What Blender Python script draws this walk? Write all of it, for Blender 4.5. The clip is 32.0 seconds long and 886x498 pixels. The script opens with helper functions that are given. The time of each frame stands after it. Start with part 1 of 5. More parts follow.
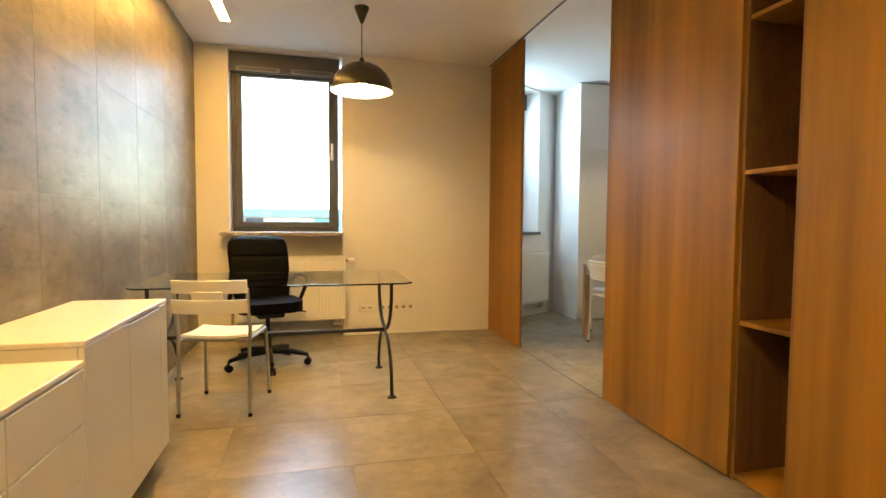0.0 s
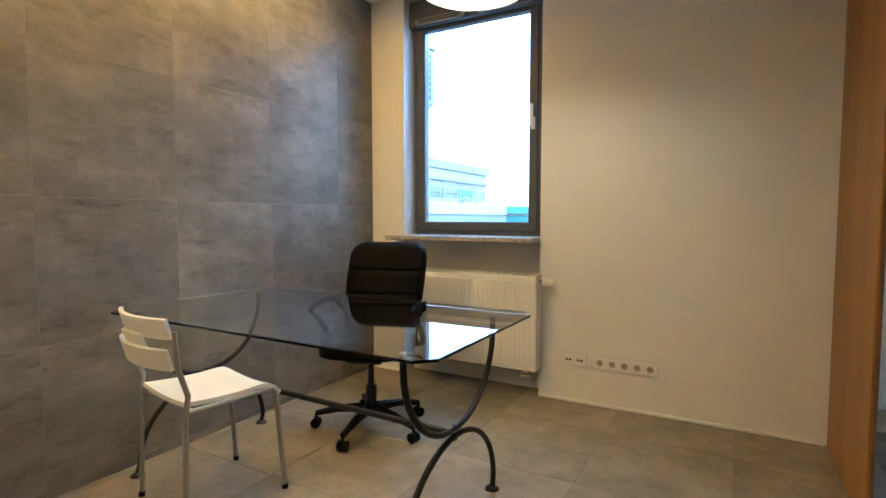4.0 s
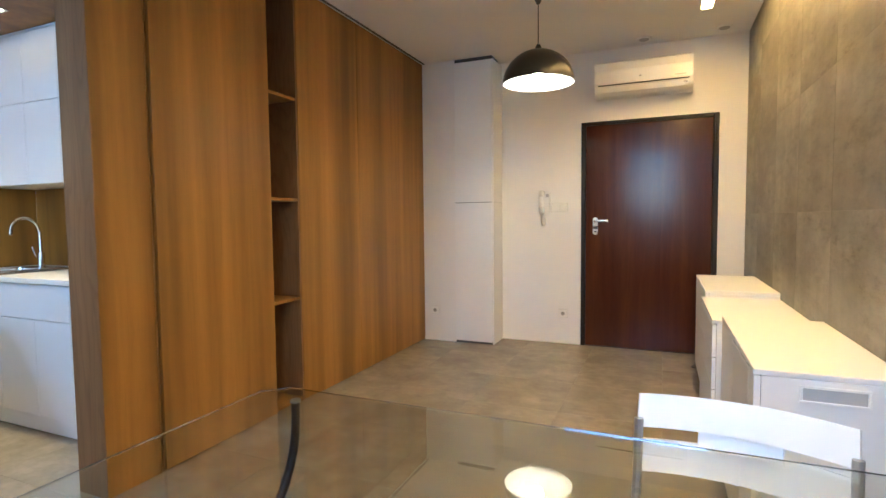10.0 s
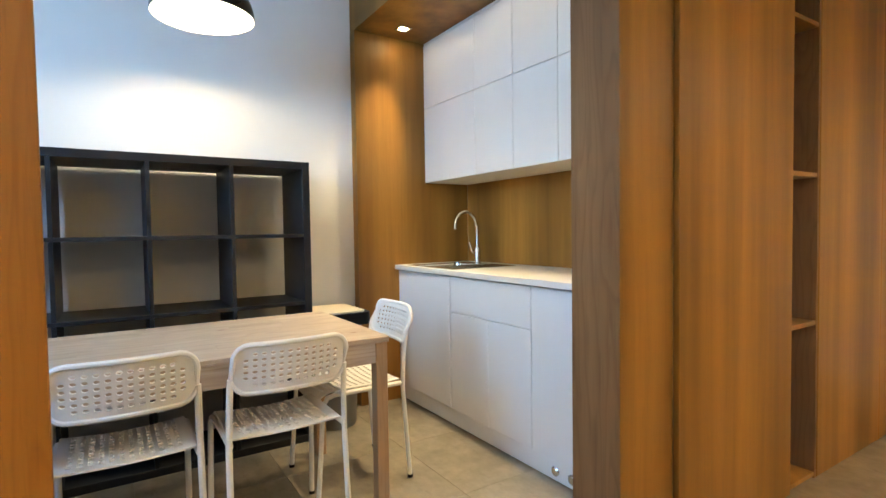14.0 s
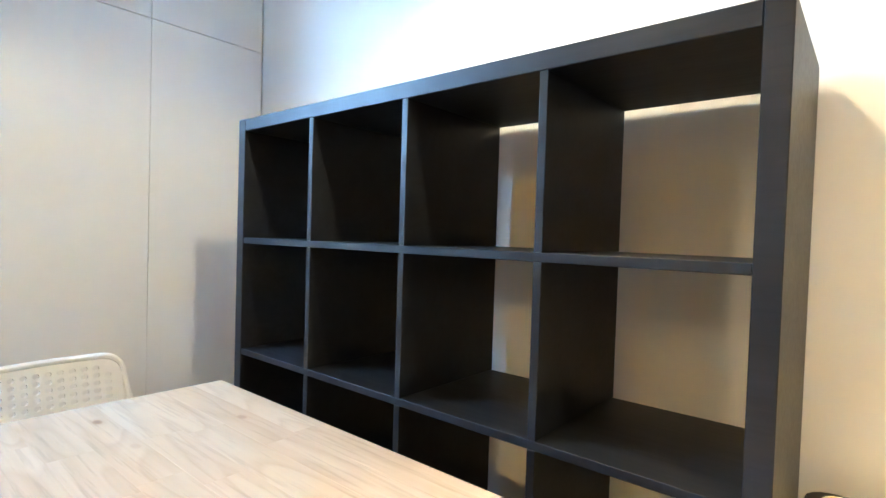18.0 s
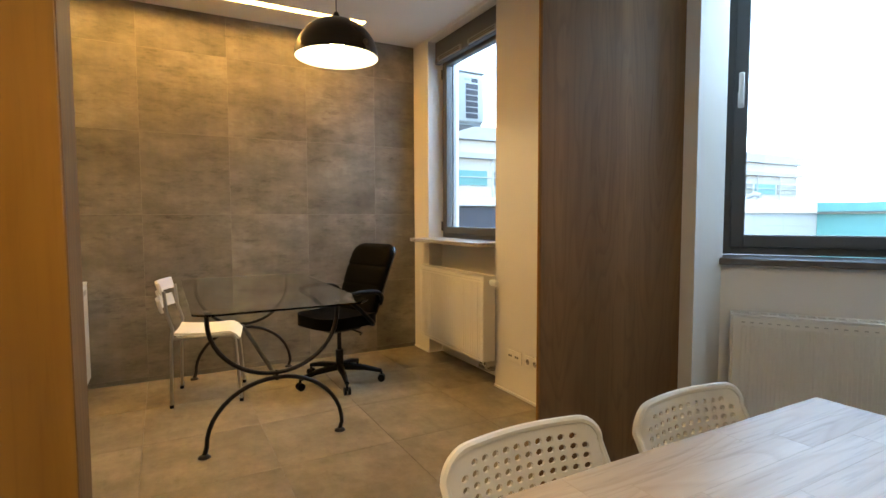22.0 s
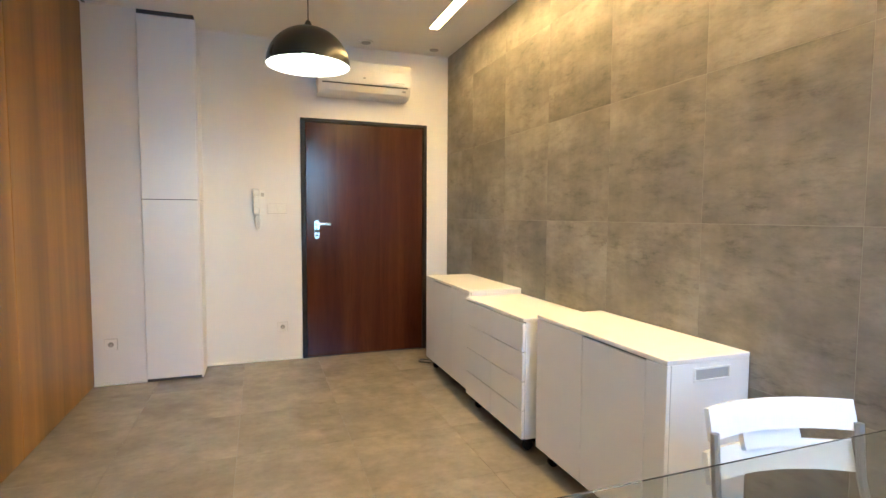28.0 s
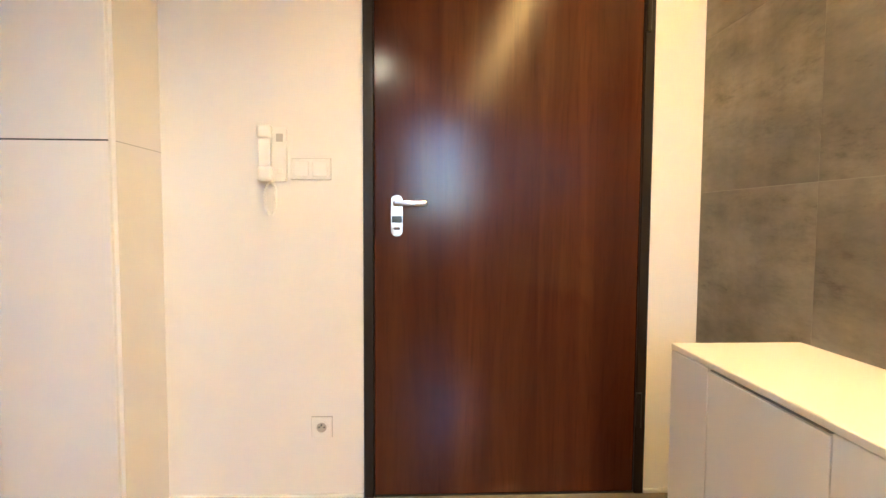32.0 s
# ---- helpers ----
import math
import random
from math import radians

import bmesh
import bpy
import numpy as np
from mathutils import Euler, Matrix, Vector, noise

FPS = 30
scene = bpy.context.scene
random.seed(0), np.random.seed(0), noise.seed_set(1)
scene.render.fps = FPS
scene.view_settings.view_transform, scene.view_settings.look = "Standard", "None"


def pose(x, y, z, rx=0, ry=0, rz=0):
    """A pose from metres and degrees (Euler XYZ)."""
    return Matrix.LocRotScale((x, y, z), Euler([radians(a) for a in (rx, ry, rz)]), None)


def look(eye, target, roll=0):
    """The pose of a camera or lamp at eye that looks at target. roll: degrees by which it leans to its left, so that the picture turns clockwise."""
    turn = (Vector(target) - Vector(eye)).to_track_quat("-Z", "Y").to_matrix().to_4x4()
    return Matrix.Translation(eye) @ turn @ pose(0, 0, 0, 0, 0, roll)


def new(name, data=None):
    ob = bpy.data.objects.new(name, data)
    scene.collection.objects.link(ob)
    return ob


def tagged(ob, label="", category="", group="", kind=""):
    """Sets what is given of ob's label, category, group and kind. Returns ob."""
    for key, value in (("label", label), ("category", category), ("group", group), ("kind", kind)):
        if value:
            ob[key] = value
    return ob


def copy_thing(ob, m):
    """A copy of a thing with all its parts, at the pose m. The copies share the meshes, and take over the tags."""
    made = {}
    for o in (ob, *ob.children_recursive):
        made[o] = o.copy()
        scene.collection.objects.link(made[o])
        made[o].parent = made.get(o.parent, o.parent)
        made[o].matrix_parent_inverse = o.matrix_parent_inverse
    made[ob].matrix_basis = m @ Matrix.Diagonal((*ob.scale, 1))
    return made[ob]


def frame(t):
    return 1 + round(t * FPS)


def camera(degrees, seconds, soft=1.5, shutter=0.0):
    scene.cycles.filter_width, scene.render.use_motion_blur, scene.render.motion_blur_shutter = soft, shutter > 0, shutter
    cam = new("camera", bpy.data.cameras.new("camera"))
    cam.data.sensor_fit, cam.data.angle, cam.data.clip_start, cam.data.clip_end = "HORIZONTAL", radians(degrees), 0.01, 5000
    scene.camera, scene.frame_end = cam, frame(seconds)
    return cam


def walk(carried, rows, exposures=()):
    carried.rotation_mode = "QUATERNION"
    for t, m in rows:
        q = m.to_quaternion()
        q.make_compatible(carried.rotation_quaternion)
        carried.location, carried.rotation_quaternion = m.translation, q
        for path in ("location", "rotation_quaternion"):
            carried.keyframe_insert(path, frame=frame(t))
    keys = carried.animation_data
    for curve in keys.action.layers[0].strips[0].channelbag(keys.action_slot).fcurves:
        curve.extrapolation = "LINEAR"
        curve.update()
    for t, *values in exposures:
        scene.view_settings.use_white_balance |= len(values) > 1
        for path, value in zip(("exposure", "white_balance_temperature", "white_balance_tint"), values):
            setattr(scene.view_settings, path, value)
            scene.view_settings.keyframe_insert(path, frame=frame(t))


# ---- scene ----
cam = camera(81.4, 32.0)
PATH = [
    (0, (1.053, 0.637, 1.121), (1.533, 2.576, 1.016), 0.4),
    (0.5, (1.278, 0.736, 1.147), (1.524, 2.718, 1.029), 0.6),
    (1, (1.532, 0.883, 1.138), (1.516, 2.879, 1.023), 0.5),
    (1.5, (1.772, 1.067, 1.137), (1.512, 3.047, 1.02), 0.4),
    (2, (1.976, 1.328, 1.144), (1.556, 3.28, 1.027), 0.4),
    (2.5, (2.144, 1.615, 1.152), (1.597, 3.535, 1.029), 0.5),
    (4.5, (2.385, 2.984, 1.134), (1.211, 4.599, 1.025), 0.0),
    (5, (2.298, 3.371, 1.123), (0.895, 4.793, 1.029), 0.2),
    (5.5, (2.257, 3.756, 1.104), (0.58, 4.843, 1.017), 0.2),
    (6, (2.207, 4.175, 1.114), (0.294, 4.75, 1.015), -0.1),
    (6.5, (2.065, 4.505, 1.142), (0.069, 4.538, 1.021), 0.0),
    (7, (1.866, 4.792, 1.111), (-0.053, 4.234, 1.025), 0.4),
    (7.5, (1.635, 4.946, 1.139), (-0.046, 3.868, 1.027), 0.3),
    (8, (1.38, 5.017, 1.153), (0.079, 3.502, 1.05), 0.5),
    (8.5, (1.158, 5.049, 1.198), (0.379, 3.211, 1.076), -0.0),
    (9, (1.087, 5.124, 1.275), (0.832, 3.146, 1.127), 0.0),
    (9.5, (0.793, 5.008, 1.247), (1.097, 3.036, 1.117), -0.4),
    (10, (0.635, 4.952, 1.207), (1.418, 3.115, 1.09), -0.6),
    (10.5, (0.467, 4.893, 1.206), (1.642, 3.278, 1.095), -0.8),
    (11, (0.554, 4.904, 1.152), (1.928, 3.453, 1.068), -1.0),
    (11.5, (0.726, 4.931, 1.169), (2.22, 3.603, 1.088), -0.9),
    (12, (0.962, 4.99, 1.183), (2.512, 3.728, 1.107), -0.8),
    (12.5, (1.178, 5.043, 1.163), (2.755, 3.816, 1.091), -0.8),
    (13, (1.432, 5.019, 1.125), (3.036, 3.827, 1.053), -0.7),
    (13.5, (1.621, 4.925, 1.126), (3.267, 3.791, 1.049), -0.8),
    (15.5, (2.501, 4.337, 1.115), (4.312, 3.492, 1.049), -0.6),
    (16, (2.732, 4.142, 1.151), (4.61, 3.459, 1.064), -0.7),
    (16.5, (2.979, 4.026, 1.144), (4.928, 3.583, 1.069), -0.6),
    (17, (3.177, 3.898, 1.114), (5.177, 3.941, 1.093), 0.0),
    (17.3, (3.326, 3.888, 1.117), (5.285, 4.291, 1.096), 0.5),
    (17.7, (3.536, 3.829, 1.126), (5.304, 4.765, 1.098), 1.4),
    (18, (3.657, 3.818, 1.142), (5.191, 5.101, 1.09), 1.8),
    (18.6, (3.864, 3.774, 1.159), (4.765, 5.558, 1.087), 1.4),
    (19, (3.957, 3.768, 1.16), (4.384, 5.721, 1.09), 1.3),
    (19.5, (4.068, 3.824, 1.154), (3.935, 5.818, 1.066), 1.3),
    (20, (4.186, 3.757, 1.145), (3.482, 5.626, 1.040), 1.0),
    (20.5, (4.268, 3.676, 1.112), (3.154, 5.336, 1.028), 0.9),
    (21, (4.333, 3.617, 1.108), (2.928, 5.038, 1.022), 0.8),
    (21.5, (4.39, 3.601, 1.163), (2.76, 4.755, 1.049), -0.3),
    (22, (4.292, 3.705, 1.196), (2.538, 4.658, 1.072), -0.2),
    (22.5, (4.188, 3.892, 1.196), (2.366, 4.708, 1.081), -0.3),
    (23, (4.025, 4.02, 1.214), (2.166, 4.747, 1.097), -0.2),
    (23.5, (3.823, 4.125, 1.21), (1.928, 4.755, 1.098), -0.2),
    (24, (3.607, 4.221, 1.187), (1.685, 4.764, 1.081), -0.0),
    (24.5, (3.32, 4.302, 1.184), (1.373, 4.747, 1.077), 0.1),
    (25, (3.042, 4.442, 1.182), (1.06, 4.692, 1.085), 0.1),
    (25.5, (2.797, 4.537, 1.181), (0.804, 4.398, 1.094), 0.6),
    (26, (2.554, 4.654, 1.134), (0.701, 3.904, 1.078), 0.6),
    (26.5, (2.28, 4.7, 1.152), (0.702, 3.473, 1.085), 0.9),
    (28.5, (1.572, 4.444, 1.259), (1.109, 2.503, 1.117), -0.0),
    (29, (1.507, 4.169, 1.246), (1.181, 2.201, 1.096), -0.1),
    (29.5, (1.487, 3.834, 1.218), (1.243, 1.854, 1.073), -0.1),
    (30, (1.49, 3.474, 1.192), (1.282, 1.49, 1.049), -0.1),
    (30.5, (1.411, 3.118, 1.151), (1.237, 1.129, 1.024), -0.1),
    (31, (1.296, 2.766, 1.131), (1.143, 0.776, 1.012), -0.0),
    (31.5, (1.163, 2.401, 1.126), (1.057, 0.407, 1.01), 0.2),
    (32, (1.111, 2.017, 1.11), (1.027, 0.022, 0.997), 0.3),
]
EXPOSURES = [(0.0, 4.14, 7300, 6), (1.0, 3.75, 5980, 6), (2.0, 3.5, 5564, 8), (5.0, 3.75, 4700, 4), (6.0, 4.0, 5100, 7), (7.0, 4.42, 5000, 12), (8.0, 4.2, 4800, 12), (9.0, 3.92, 4800, 9), (10.0, 4.15, 4750, 7), (11.0, 4.2, 4700, 5), (12.0, 4.25, 5000, 6), (13.0, 4.25, 5450, 6), (16.0, 4.08, 5250, 8), (17.0, 4.4, 5450, 7), (18.0, 5.1, 5300, 6), (19.0, 4.55, 6350, 8), (20.0, 3.9, 7450, 9), (21.0, 3.36, 7450, 18), (22.0, 3.55, 6700, 9), (22.5, 3.75, 6350, 9), (24.0, 3.88, 4950, 5), (25.0, 3.95, 4800, 11), (26.0, 4.15, 4500, 6), (29.0, 4.35, 4600, 6), (30.0, 4.35, 4400, 4), (31.0, 4.4, 4550, 6), (32.0, 4.72, 5050, 9)]
walk(cam, [(t, look(eye, target, roll)) for t, eye, target, roll in PATH], EXPOSURES)
SKY, LAMP, STRIP, DOWN, BEAM, SKY_1, SKY_2 = 0.15, 23.0, 6.0, 5.0, 6.5, 2.5, 1.1
# ==== light ====
world = bpy.data.worlds.new("world")
scene.world = world
world.use_nodes = True
_wn = world.node_tree.nodes
_sky = _wn.new("ShaderNodeTexSky")
_sky.sky_type = "NISHITA"
_sky.sun_disc = False
_sky.sun_elevation = radians(38)
_sky.sun_rotation = radians(150)
_sky.dust_density = 0.3
_sky.ozone_density = 1.5
_wn["Background"].inputs["Strength"].default_value = SKY
world.node_tree.links.new(_sky.outputs[0], _wn["Background"].inputs["Color"])
sun = new("sun", bpy.data.lights.new("sun", "SUN"))
sun.data.energy, sun.data.angle, sun.data.color = 0.5, radians(20), (1.0, 0.96, 0.9)
sun.matrix_world = look((14, -6, 30), (0, 8, 0))


# ==== materials ====
class Nodes:
    """A small writer of node materials."""

    def __init__(self, name, rough=0.5, metal=0.0, spec=0.5):
        self.mat = bpy.data.materials.new(name)
        self.mat.use_nodes = True
        self.tree = self.mat.node_tree
        self.bsdf = self.tree.nodes["Principled BSDF"]
        self.bsdf.inputs["Roughness"].default_value = rough
        self.bsdf.inputs["Metallic"].default_value = metal
        self.bsdf.inputs["Specular IOR Level"].default_value = spec

    def add(self, kind, **sets):
        node = self.tree.nodes.new("ShaderNode" + kind)
        for key, value in sets.items():
            if key in node.inputs:
                node.inputs[key].default_value = value
            else:
                setattr(node, key, value)
        return node

    def link(self, a, b):
        self.tree.links.new(a, b)

    def coords(self, scale=(1, 1, 1), vary=0.0, turn=(0, 0, 0)):
        tex = self.add("TexCoord")
        out = tex.outputs["Object"]
        if vary:
            info = self.add("ObjectInfo")
            mul = self.add("VectorMath", operation="SCALE")
            comb = self.add("CombineXYZ")
            self.link(info.outputs["Random"], comb.inputs[0])
            self.link(info.outputs["Random"], comb.inputs[1])
            self.link(info.outputs["Random"], comb.inputs[2])
            self.link(comb.outputs[0], mul.inputs[0])
            mul.inputs["Scale"].default_value = vary
            plus = self.add("VectorMath", operation="ADD")
            self.link(out, plus.inputs[0])
            self.link(mul.outputs[0], plus.inputs[1])
            out = plus.outputs[0]
        mapping = self.add("Mapping")
        mapping.inputs["Scale"].default_value = scale
        mapping.inputs["Rotation"].default_value = turn
        self.link(out, mapping.inputs["Vector"])
        return mapping.outputs[0]

    def noise(self, vec, scale, detail=4.0, rough=0.55, distort=0.0):
        n = self.add("TexNoise", Scale=scale, Detail=detail, Roughness=rough, Distortion=distort)
        self.link(vec, n.inputs["Vector"])
        return n.outputs["Fac"]

    def ramp(self, fac, stops):
        r = self.add("ValToRGB")
        els = r.color_ramp.elements
        while len(els) < len(stops):
            els.new(0.5)
        for el, (at, col) in zip(els, stops):
            el.position = at
            el.color = (*col, 1) if len(col) == 3 else col
        self.link(fac, r.inputs["Fac"])
        return r.outputs["Color"]

    def mix(self, a, b, fac, kind="MIX"):
        m = self.add("Mix", data_type="RGBA", blend_type=kind)
        for slot, value in ((0, fac), (6, a), (7, b)):
            if isinstance(value, (int, float)):
                m.inputs[slot].default_value = value
            elif isinstance(value, tuple):
                m.inputs[slot].default_value = (*value, 1)
            else:
                self.link(value, m.inputs[slot])
        return m.outputs[2]

    def color(self, value):
        if isinstance(value, tuple):
            self.bsdf.inputs["Base Color"].default_value = (*value, 1)
        else:
            self.link(value, self.bsdf.inputs["Base Color"])
        return self

    def rough(self, fac, low, high):
        m = self.add("MapRange")
        self.link(fac, m.inputs["Value"])
        m.inputs["To Min"].default_value, m.inputs["To Max"].default_value = low, high
        self.link(m.outputs[0], self.bsdf.inputs["Roughness"])
        return self

    def bump(self, fac, strength=0.2, distance=0.002):
        b = self.add("Bump", Strength=strength, Distance=distance)
        self.link(fac, b.inputs["Height"])
        self.link(b.outputs[0], self.bsdf.inputs["Normal"])
        return self


def plain(name, col, rough=0.5, metal=0.0, vary=0.06, scale=30, bump=0.05, spec=0.5):
    """A plain surface with faint mottling, smears in its gloss and fine relief."""
    n = Nodes(name, rough, metal, spec)
    v = n.coords()
    f = n.noise(v, scale * 0.12, 3)
    g = n.noise(v, scale * 6, 3)
    dark = tuple(c * (1 - vary) for c in col)
    lite = tuple(min(1, c * (1 + vary)) for c in col)
    n.color(n.ramp(f, [(0.3, dark), (0.7, lite)]))
    n.rough(f, max(0.02, rough - 0.05), min(1, rough + 0.06))
    if bump:
        n.bump(g, bump, 0.001)
    return n.mat


def tile_mat(name, dark, mid, lite, rough_lo, rough_hi):
    """Concrete-look porcelain: cloudy ground, level dark dashes in drifts, faint upright zones; each tile its own cut."""
    n = Nodes(name, 0.4)
    cloud = n.noise(n.coords((1, 0.75, 1.4), vary=53.0), 2.3, 5, 0.6, 0.15)
    haze = n.noise(n.coords((1, 0.7, 1.35), vary=31.0), 6.0, 7, 0.7)
    level = n.noise(n.coords((1, 0.55, 1.75), vary=29.0), 12, 8, 0.78, 0.1)
    drift = n.noise(n.coords((1, 0.6, 1.2), vary=19.0), 3.6, 3, 0.55)
    upright = n.noise(n.coords((1, 1.7, 0.3), vary=17.0), 5.5, 3, 0.55)
    pale = n.noise(n.coords((1, 0.8, 1.3), vary=61.0), 15, 7, 0.8, 0.1)
    fleck = n.noise(n.coords((1, 0.5, 1.5), vary=43.0), 22, 6, 0.78)
    grain = n.noise(n.coords(vary=37.0), 170, 3)
    col = n.ramp(cloud, [(0.3, dark), (0.5, mid), (0.7, lite)])
    col = n.mix(col, n.ramp(haze, [(0.3, (0.74, 0.74, 0.74)), (0.5, (1, 1, 1)), (0.7, (1.16, 1.16, 1.15))]), 0.8, "MULTIPLY")
    dashes = n.ramp(level, [(0.33, (0.55, 0.545, 0.54)), (0.43, (0.86, 0.86, 0.855)), (0.52, (1, 1, 1)), (0.7, (1.1, 1.1, 1.09))])
    col = n.mix(col, dashes, n.ramp(drift, [(0.36, (0.25, 0.25, 0.25)), (0.6, (1, 1, 1))]), "MULTIPLY")
    col = n.mix(col, n.ramp(upright, [(0.32, (0.88, 0.88, 0.88)), (0.68, (1.1, 1.1, 1.09))]), 0.75, "MULTIPLY")
    col = n.mix(col, n.ramp(pale, [(0.58, (1, 1, 1)), (0.72, (1.22, 1.21, 1.19))]), 0.6, "MULTIPLY")
    col = n.mix(col, n.ramp(fleck, [(0.3, (0.6, 0.59, 0.58)), (0.37, (0.9, 0.9, 0.9)), (0.43, (1, 1, 1))]), 0.5, "MULTIPLY")
    info = n.add("ObjectInfo")
    tone = n.ramp(info.outputs["Random"], [(0.0, (0.91, 0.91, 0.91)), (1.0, (1.07, 1.07, 1.06))])
    n.color(n.mix(col, tone, 1.0, "MULTIPLY"))
    n.bsdf.inputs["Specular IOR Level"].default_value = 0.25
    n.bsdf.inputs["Coat Weight"].default_value = 0.03
    n.bsdf.inputs["Coat Roughness"].default_value = 0.15
    n.rough(haze, rough_lo, rough_hi)
    n.bump(grain, 0.06, 0.0006)
    return n.mat


def floor_mat():
    """Floor porcelain: soft warm grey clouds with pale veils and faint scuffs, satin; each tile its own cut."""
    n = Nodes("floor_tile", 0.3)
    v = n.coords(vary=53.0)
    big = n.noise(v, 2.6, 5, 0.6, 0.2)
    small = n.noise(v, 9, 6, 0.68)
    marks = n.noise(n.coords((0.6, 1.4, 1), vary=23.0), 15, 5, 0.7)
    col = n.ramp(big, [(0.28, (0.21, 0.181, 0.132)), (0.5, (0.271, 0.236, 0.174)), (0.72, (0.338, 0.298, 0.225))])
    col = n.mix(col, n.ramp(small, [(0.28, (0.78, 0.775, 0.77)), (0.72, (1.1, 1.1, 1.1))]), 0.9, "MULTIPLY")
    col = n.mix(col, n.ramp(marks, [(0.28, (0.72, 0.71, 0.7)), (0.42, (0.97, 0.97, 0.97)), (0.7, (1.08, 1.08, 1.08))]), 0.6, "MULTIPLY")
    info = n.add("ObjectInfo")
    n.color(n.mix(col, n.mix((0.96, 0.96, 0.96), (1.03, 1.03, 1.03), info.outputs["Random"]), 1.0, "MULTIPLY"))
    n.bsdf.inputs["Roughness"].default_value = 0.26
    return n.mat


def wood_mat(name, cols, axis="z", leaf=0.16, rough=(0.38, 0.5), knots=0.0, band=0.22, figure=0.5, vary=11.0, sweep=0.0, pore=0.6, spec=0.5, rings=17.0):
    """Veneer or solid wood with grain along one axis, cathedral figure and leaves of differing tone across it."""
    n = Nodes(name, 0.45, 0.0, spec)
    along = {"z": 2, "y": 1, "x": 0}[axis]
    v = n.coords(tuple(0.05 if k == along else 1 for k in range(3)), vary=vary)
    vc = n.coords(tuple(0.16 if k == along else 1 for k in range(3)), vary=vary)
    flow = n.noise(v, 9, 5, 0.6, 0.8)
    fibre = n.noise(v, 95, 4, 0.6)
    swell = n.noise(vc, 3.2, 3, 0.45, 0.15)
    col = n.ramp(flow, [(0.3, cols[0]), (0.52, cols[1]), (0.72, cols[2])])
    sep = n.add("SeparateXYZ")
    n.link(n.add("TexCoord").outputs["Object"], sep.inputs[0])
    across = [k for k in range(3) if k != along]
    add = n.add("Math", operation="ADD")
    n.link(sep.outputs[across[0]], add.inputs[0])
    n.link(sep.outputs[across[1]], add.inputs[1])
    div = n.add("Math", operation="DIVIDE")
    n.link(add.outputs[0], div.inputs[0])
    div.inputs[1].default_value = leaf
    flo = n.add("Math", operation="FLOOR")
    n.link(div.outputs[0], flo.inputs[0])
    wn = n.add("TexWhiteNoise", noise_dimensions="1D")
    n.link(flo.outputs[0], wn.inputs["W"])
    tone = n.ramp(wn.outputs["Value"], [(0, (1 - band,) * 3), (1, (1 + band * 0.6,) * 3)])
    col = n.mix(col, tone, 1.0, "MULTIPLY")
    if sweep:
        broad = n.noise(n.coords(tuple(0.04 if k == along else 1 for k in range(3)), vary=vary), 4.6, 3, 0.5)
        col = n.mix(col, n.ramp(broad, [(0.36, (1 - sweep,) * 3), (0.66, (1 + sweep * 0.7,) * 3)]), 1.0, "MULTIPLY")
    # growth rings: the contour lines of a stretched noise
    mul = n.add("Math", operation="MULTIPLY_ADD")
    n.link(swell, mul.inputs[0])
    mul.inputs[1].default_value = rings
    n.link(wn.outputs["Value"], mul.inputs[2])
    fract = n.add("Math", operation="FRACT")
    n.link(mul.outputs[0], fract.inputs[0])
    lines = n.ramp(fract.outputs[0], [(0.0, (1, 1, 1)), (0.55, (0.97, 0.96, 0.95)), (0.86, (0.76, 0.7, 0.64)), (1.0, (0.98, 0.98, 0.98))])
    col = n.mix(col, lines, figure, "MULTIPLY")
    pores = n.ramp(fibre, [(0.34, (0.72, 0.7, 0.68)), (0.46, (1, 1, 1))])
    col = n.mix(col, pores, pore, "MULTIPLY")
    if knots:
        vk = n.coords(tuple(0.55 if k == along else 1 for k in range(3)), vary=vary)
        cells = n.add("TexVoronoi", voronoi_dimensions="2D", Scale=knots)
        n.link(vk, cells.inputs["Vector"])
        spot = n.ramp(cells.outputs["Distance"], [(0.03, (0.4, 0.27, 0.18)), (0.06, (0.55, 0.4, 0.28)), (0.085, (0.9, 0.86, 0.82)), (0.16, (1, 1, 1))])
        pick = n.ramp(cells.outputs["Color"], [(0.76, (0, 0, 0)), (0.79, (1, 1, 1))])
        col = n.mix(col, n.mix((1, 1, 1), spot, pick), 0.9, "MULTIPLY")
    n.color(col)
    n.rough(fibre, *rough)
    n.bump(fibre, 0.1, 0.0006)
    return n.mat


def glow(name, col, strength):
    m = bpy.data.materials.new(name)
    m.use_nodes = True
    b = m.node_tree.nodes["Principled BSDF"]
    b.inputs["Base Color"].default_value = (0.8, 0.8, 0.8, 1)
    b.inputs["Emission Color"].default_value = (*col, 1)
    b.inputs["Emission Strength"].default_value = strength
    return m


def glass_mat(name, col, ior=1.5):
    m = bpy.data.materials.new(name)
    m.use_nodes = True
    b = m.node_tree.nodes["Principled BSDF"]
    b.inputs["Base Color"].default_value = (*col, 1)
    b.inputs["Roughness"].default_value = 0.0
    b.inputs["IOR"].default_value = ior
    b.inputs["Transmission Weight"].default_value = 1.0
    return m


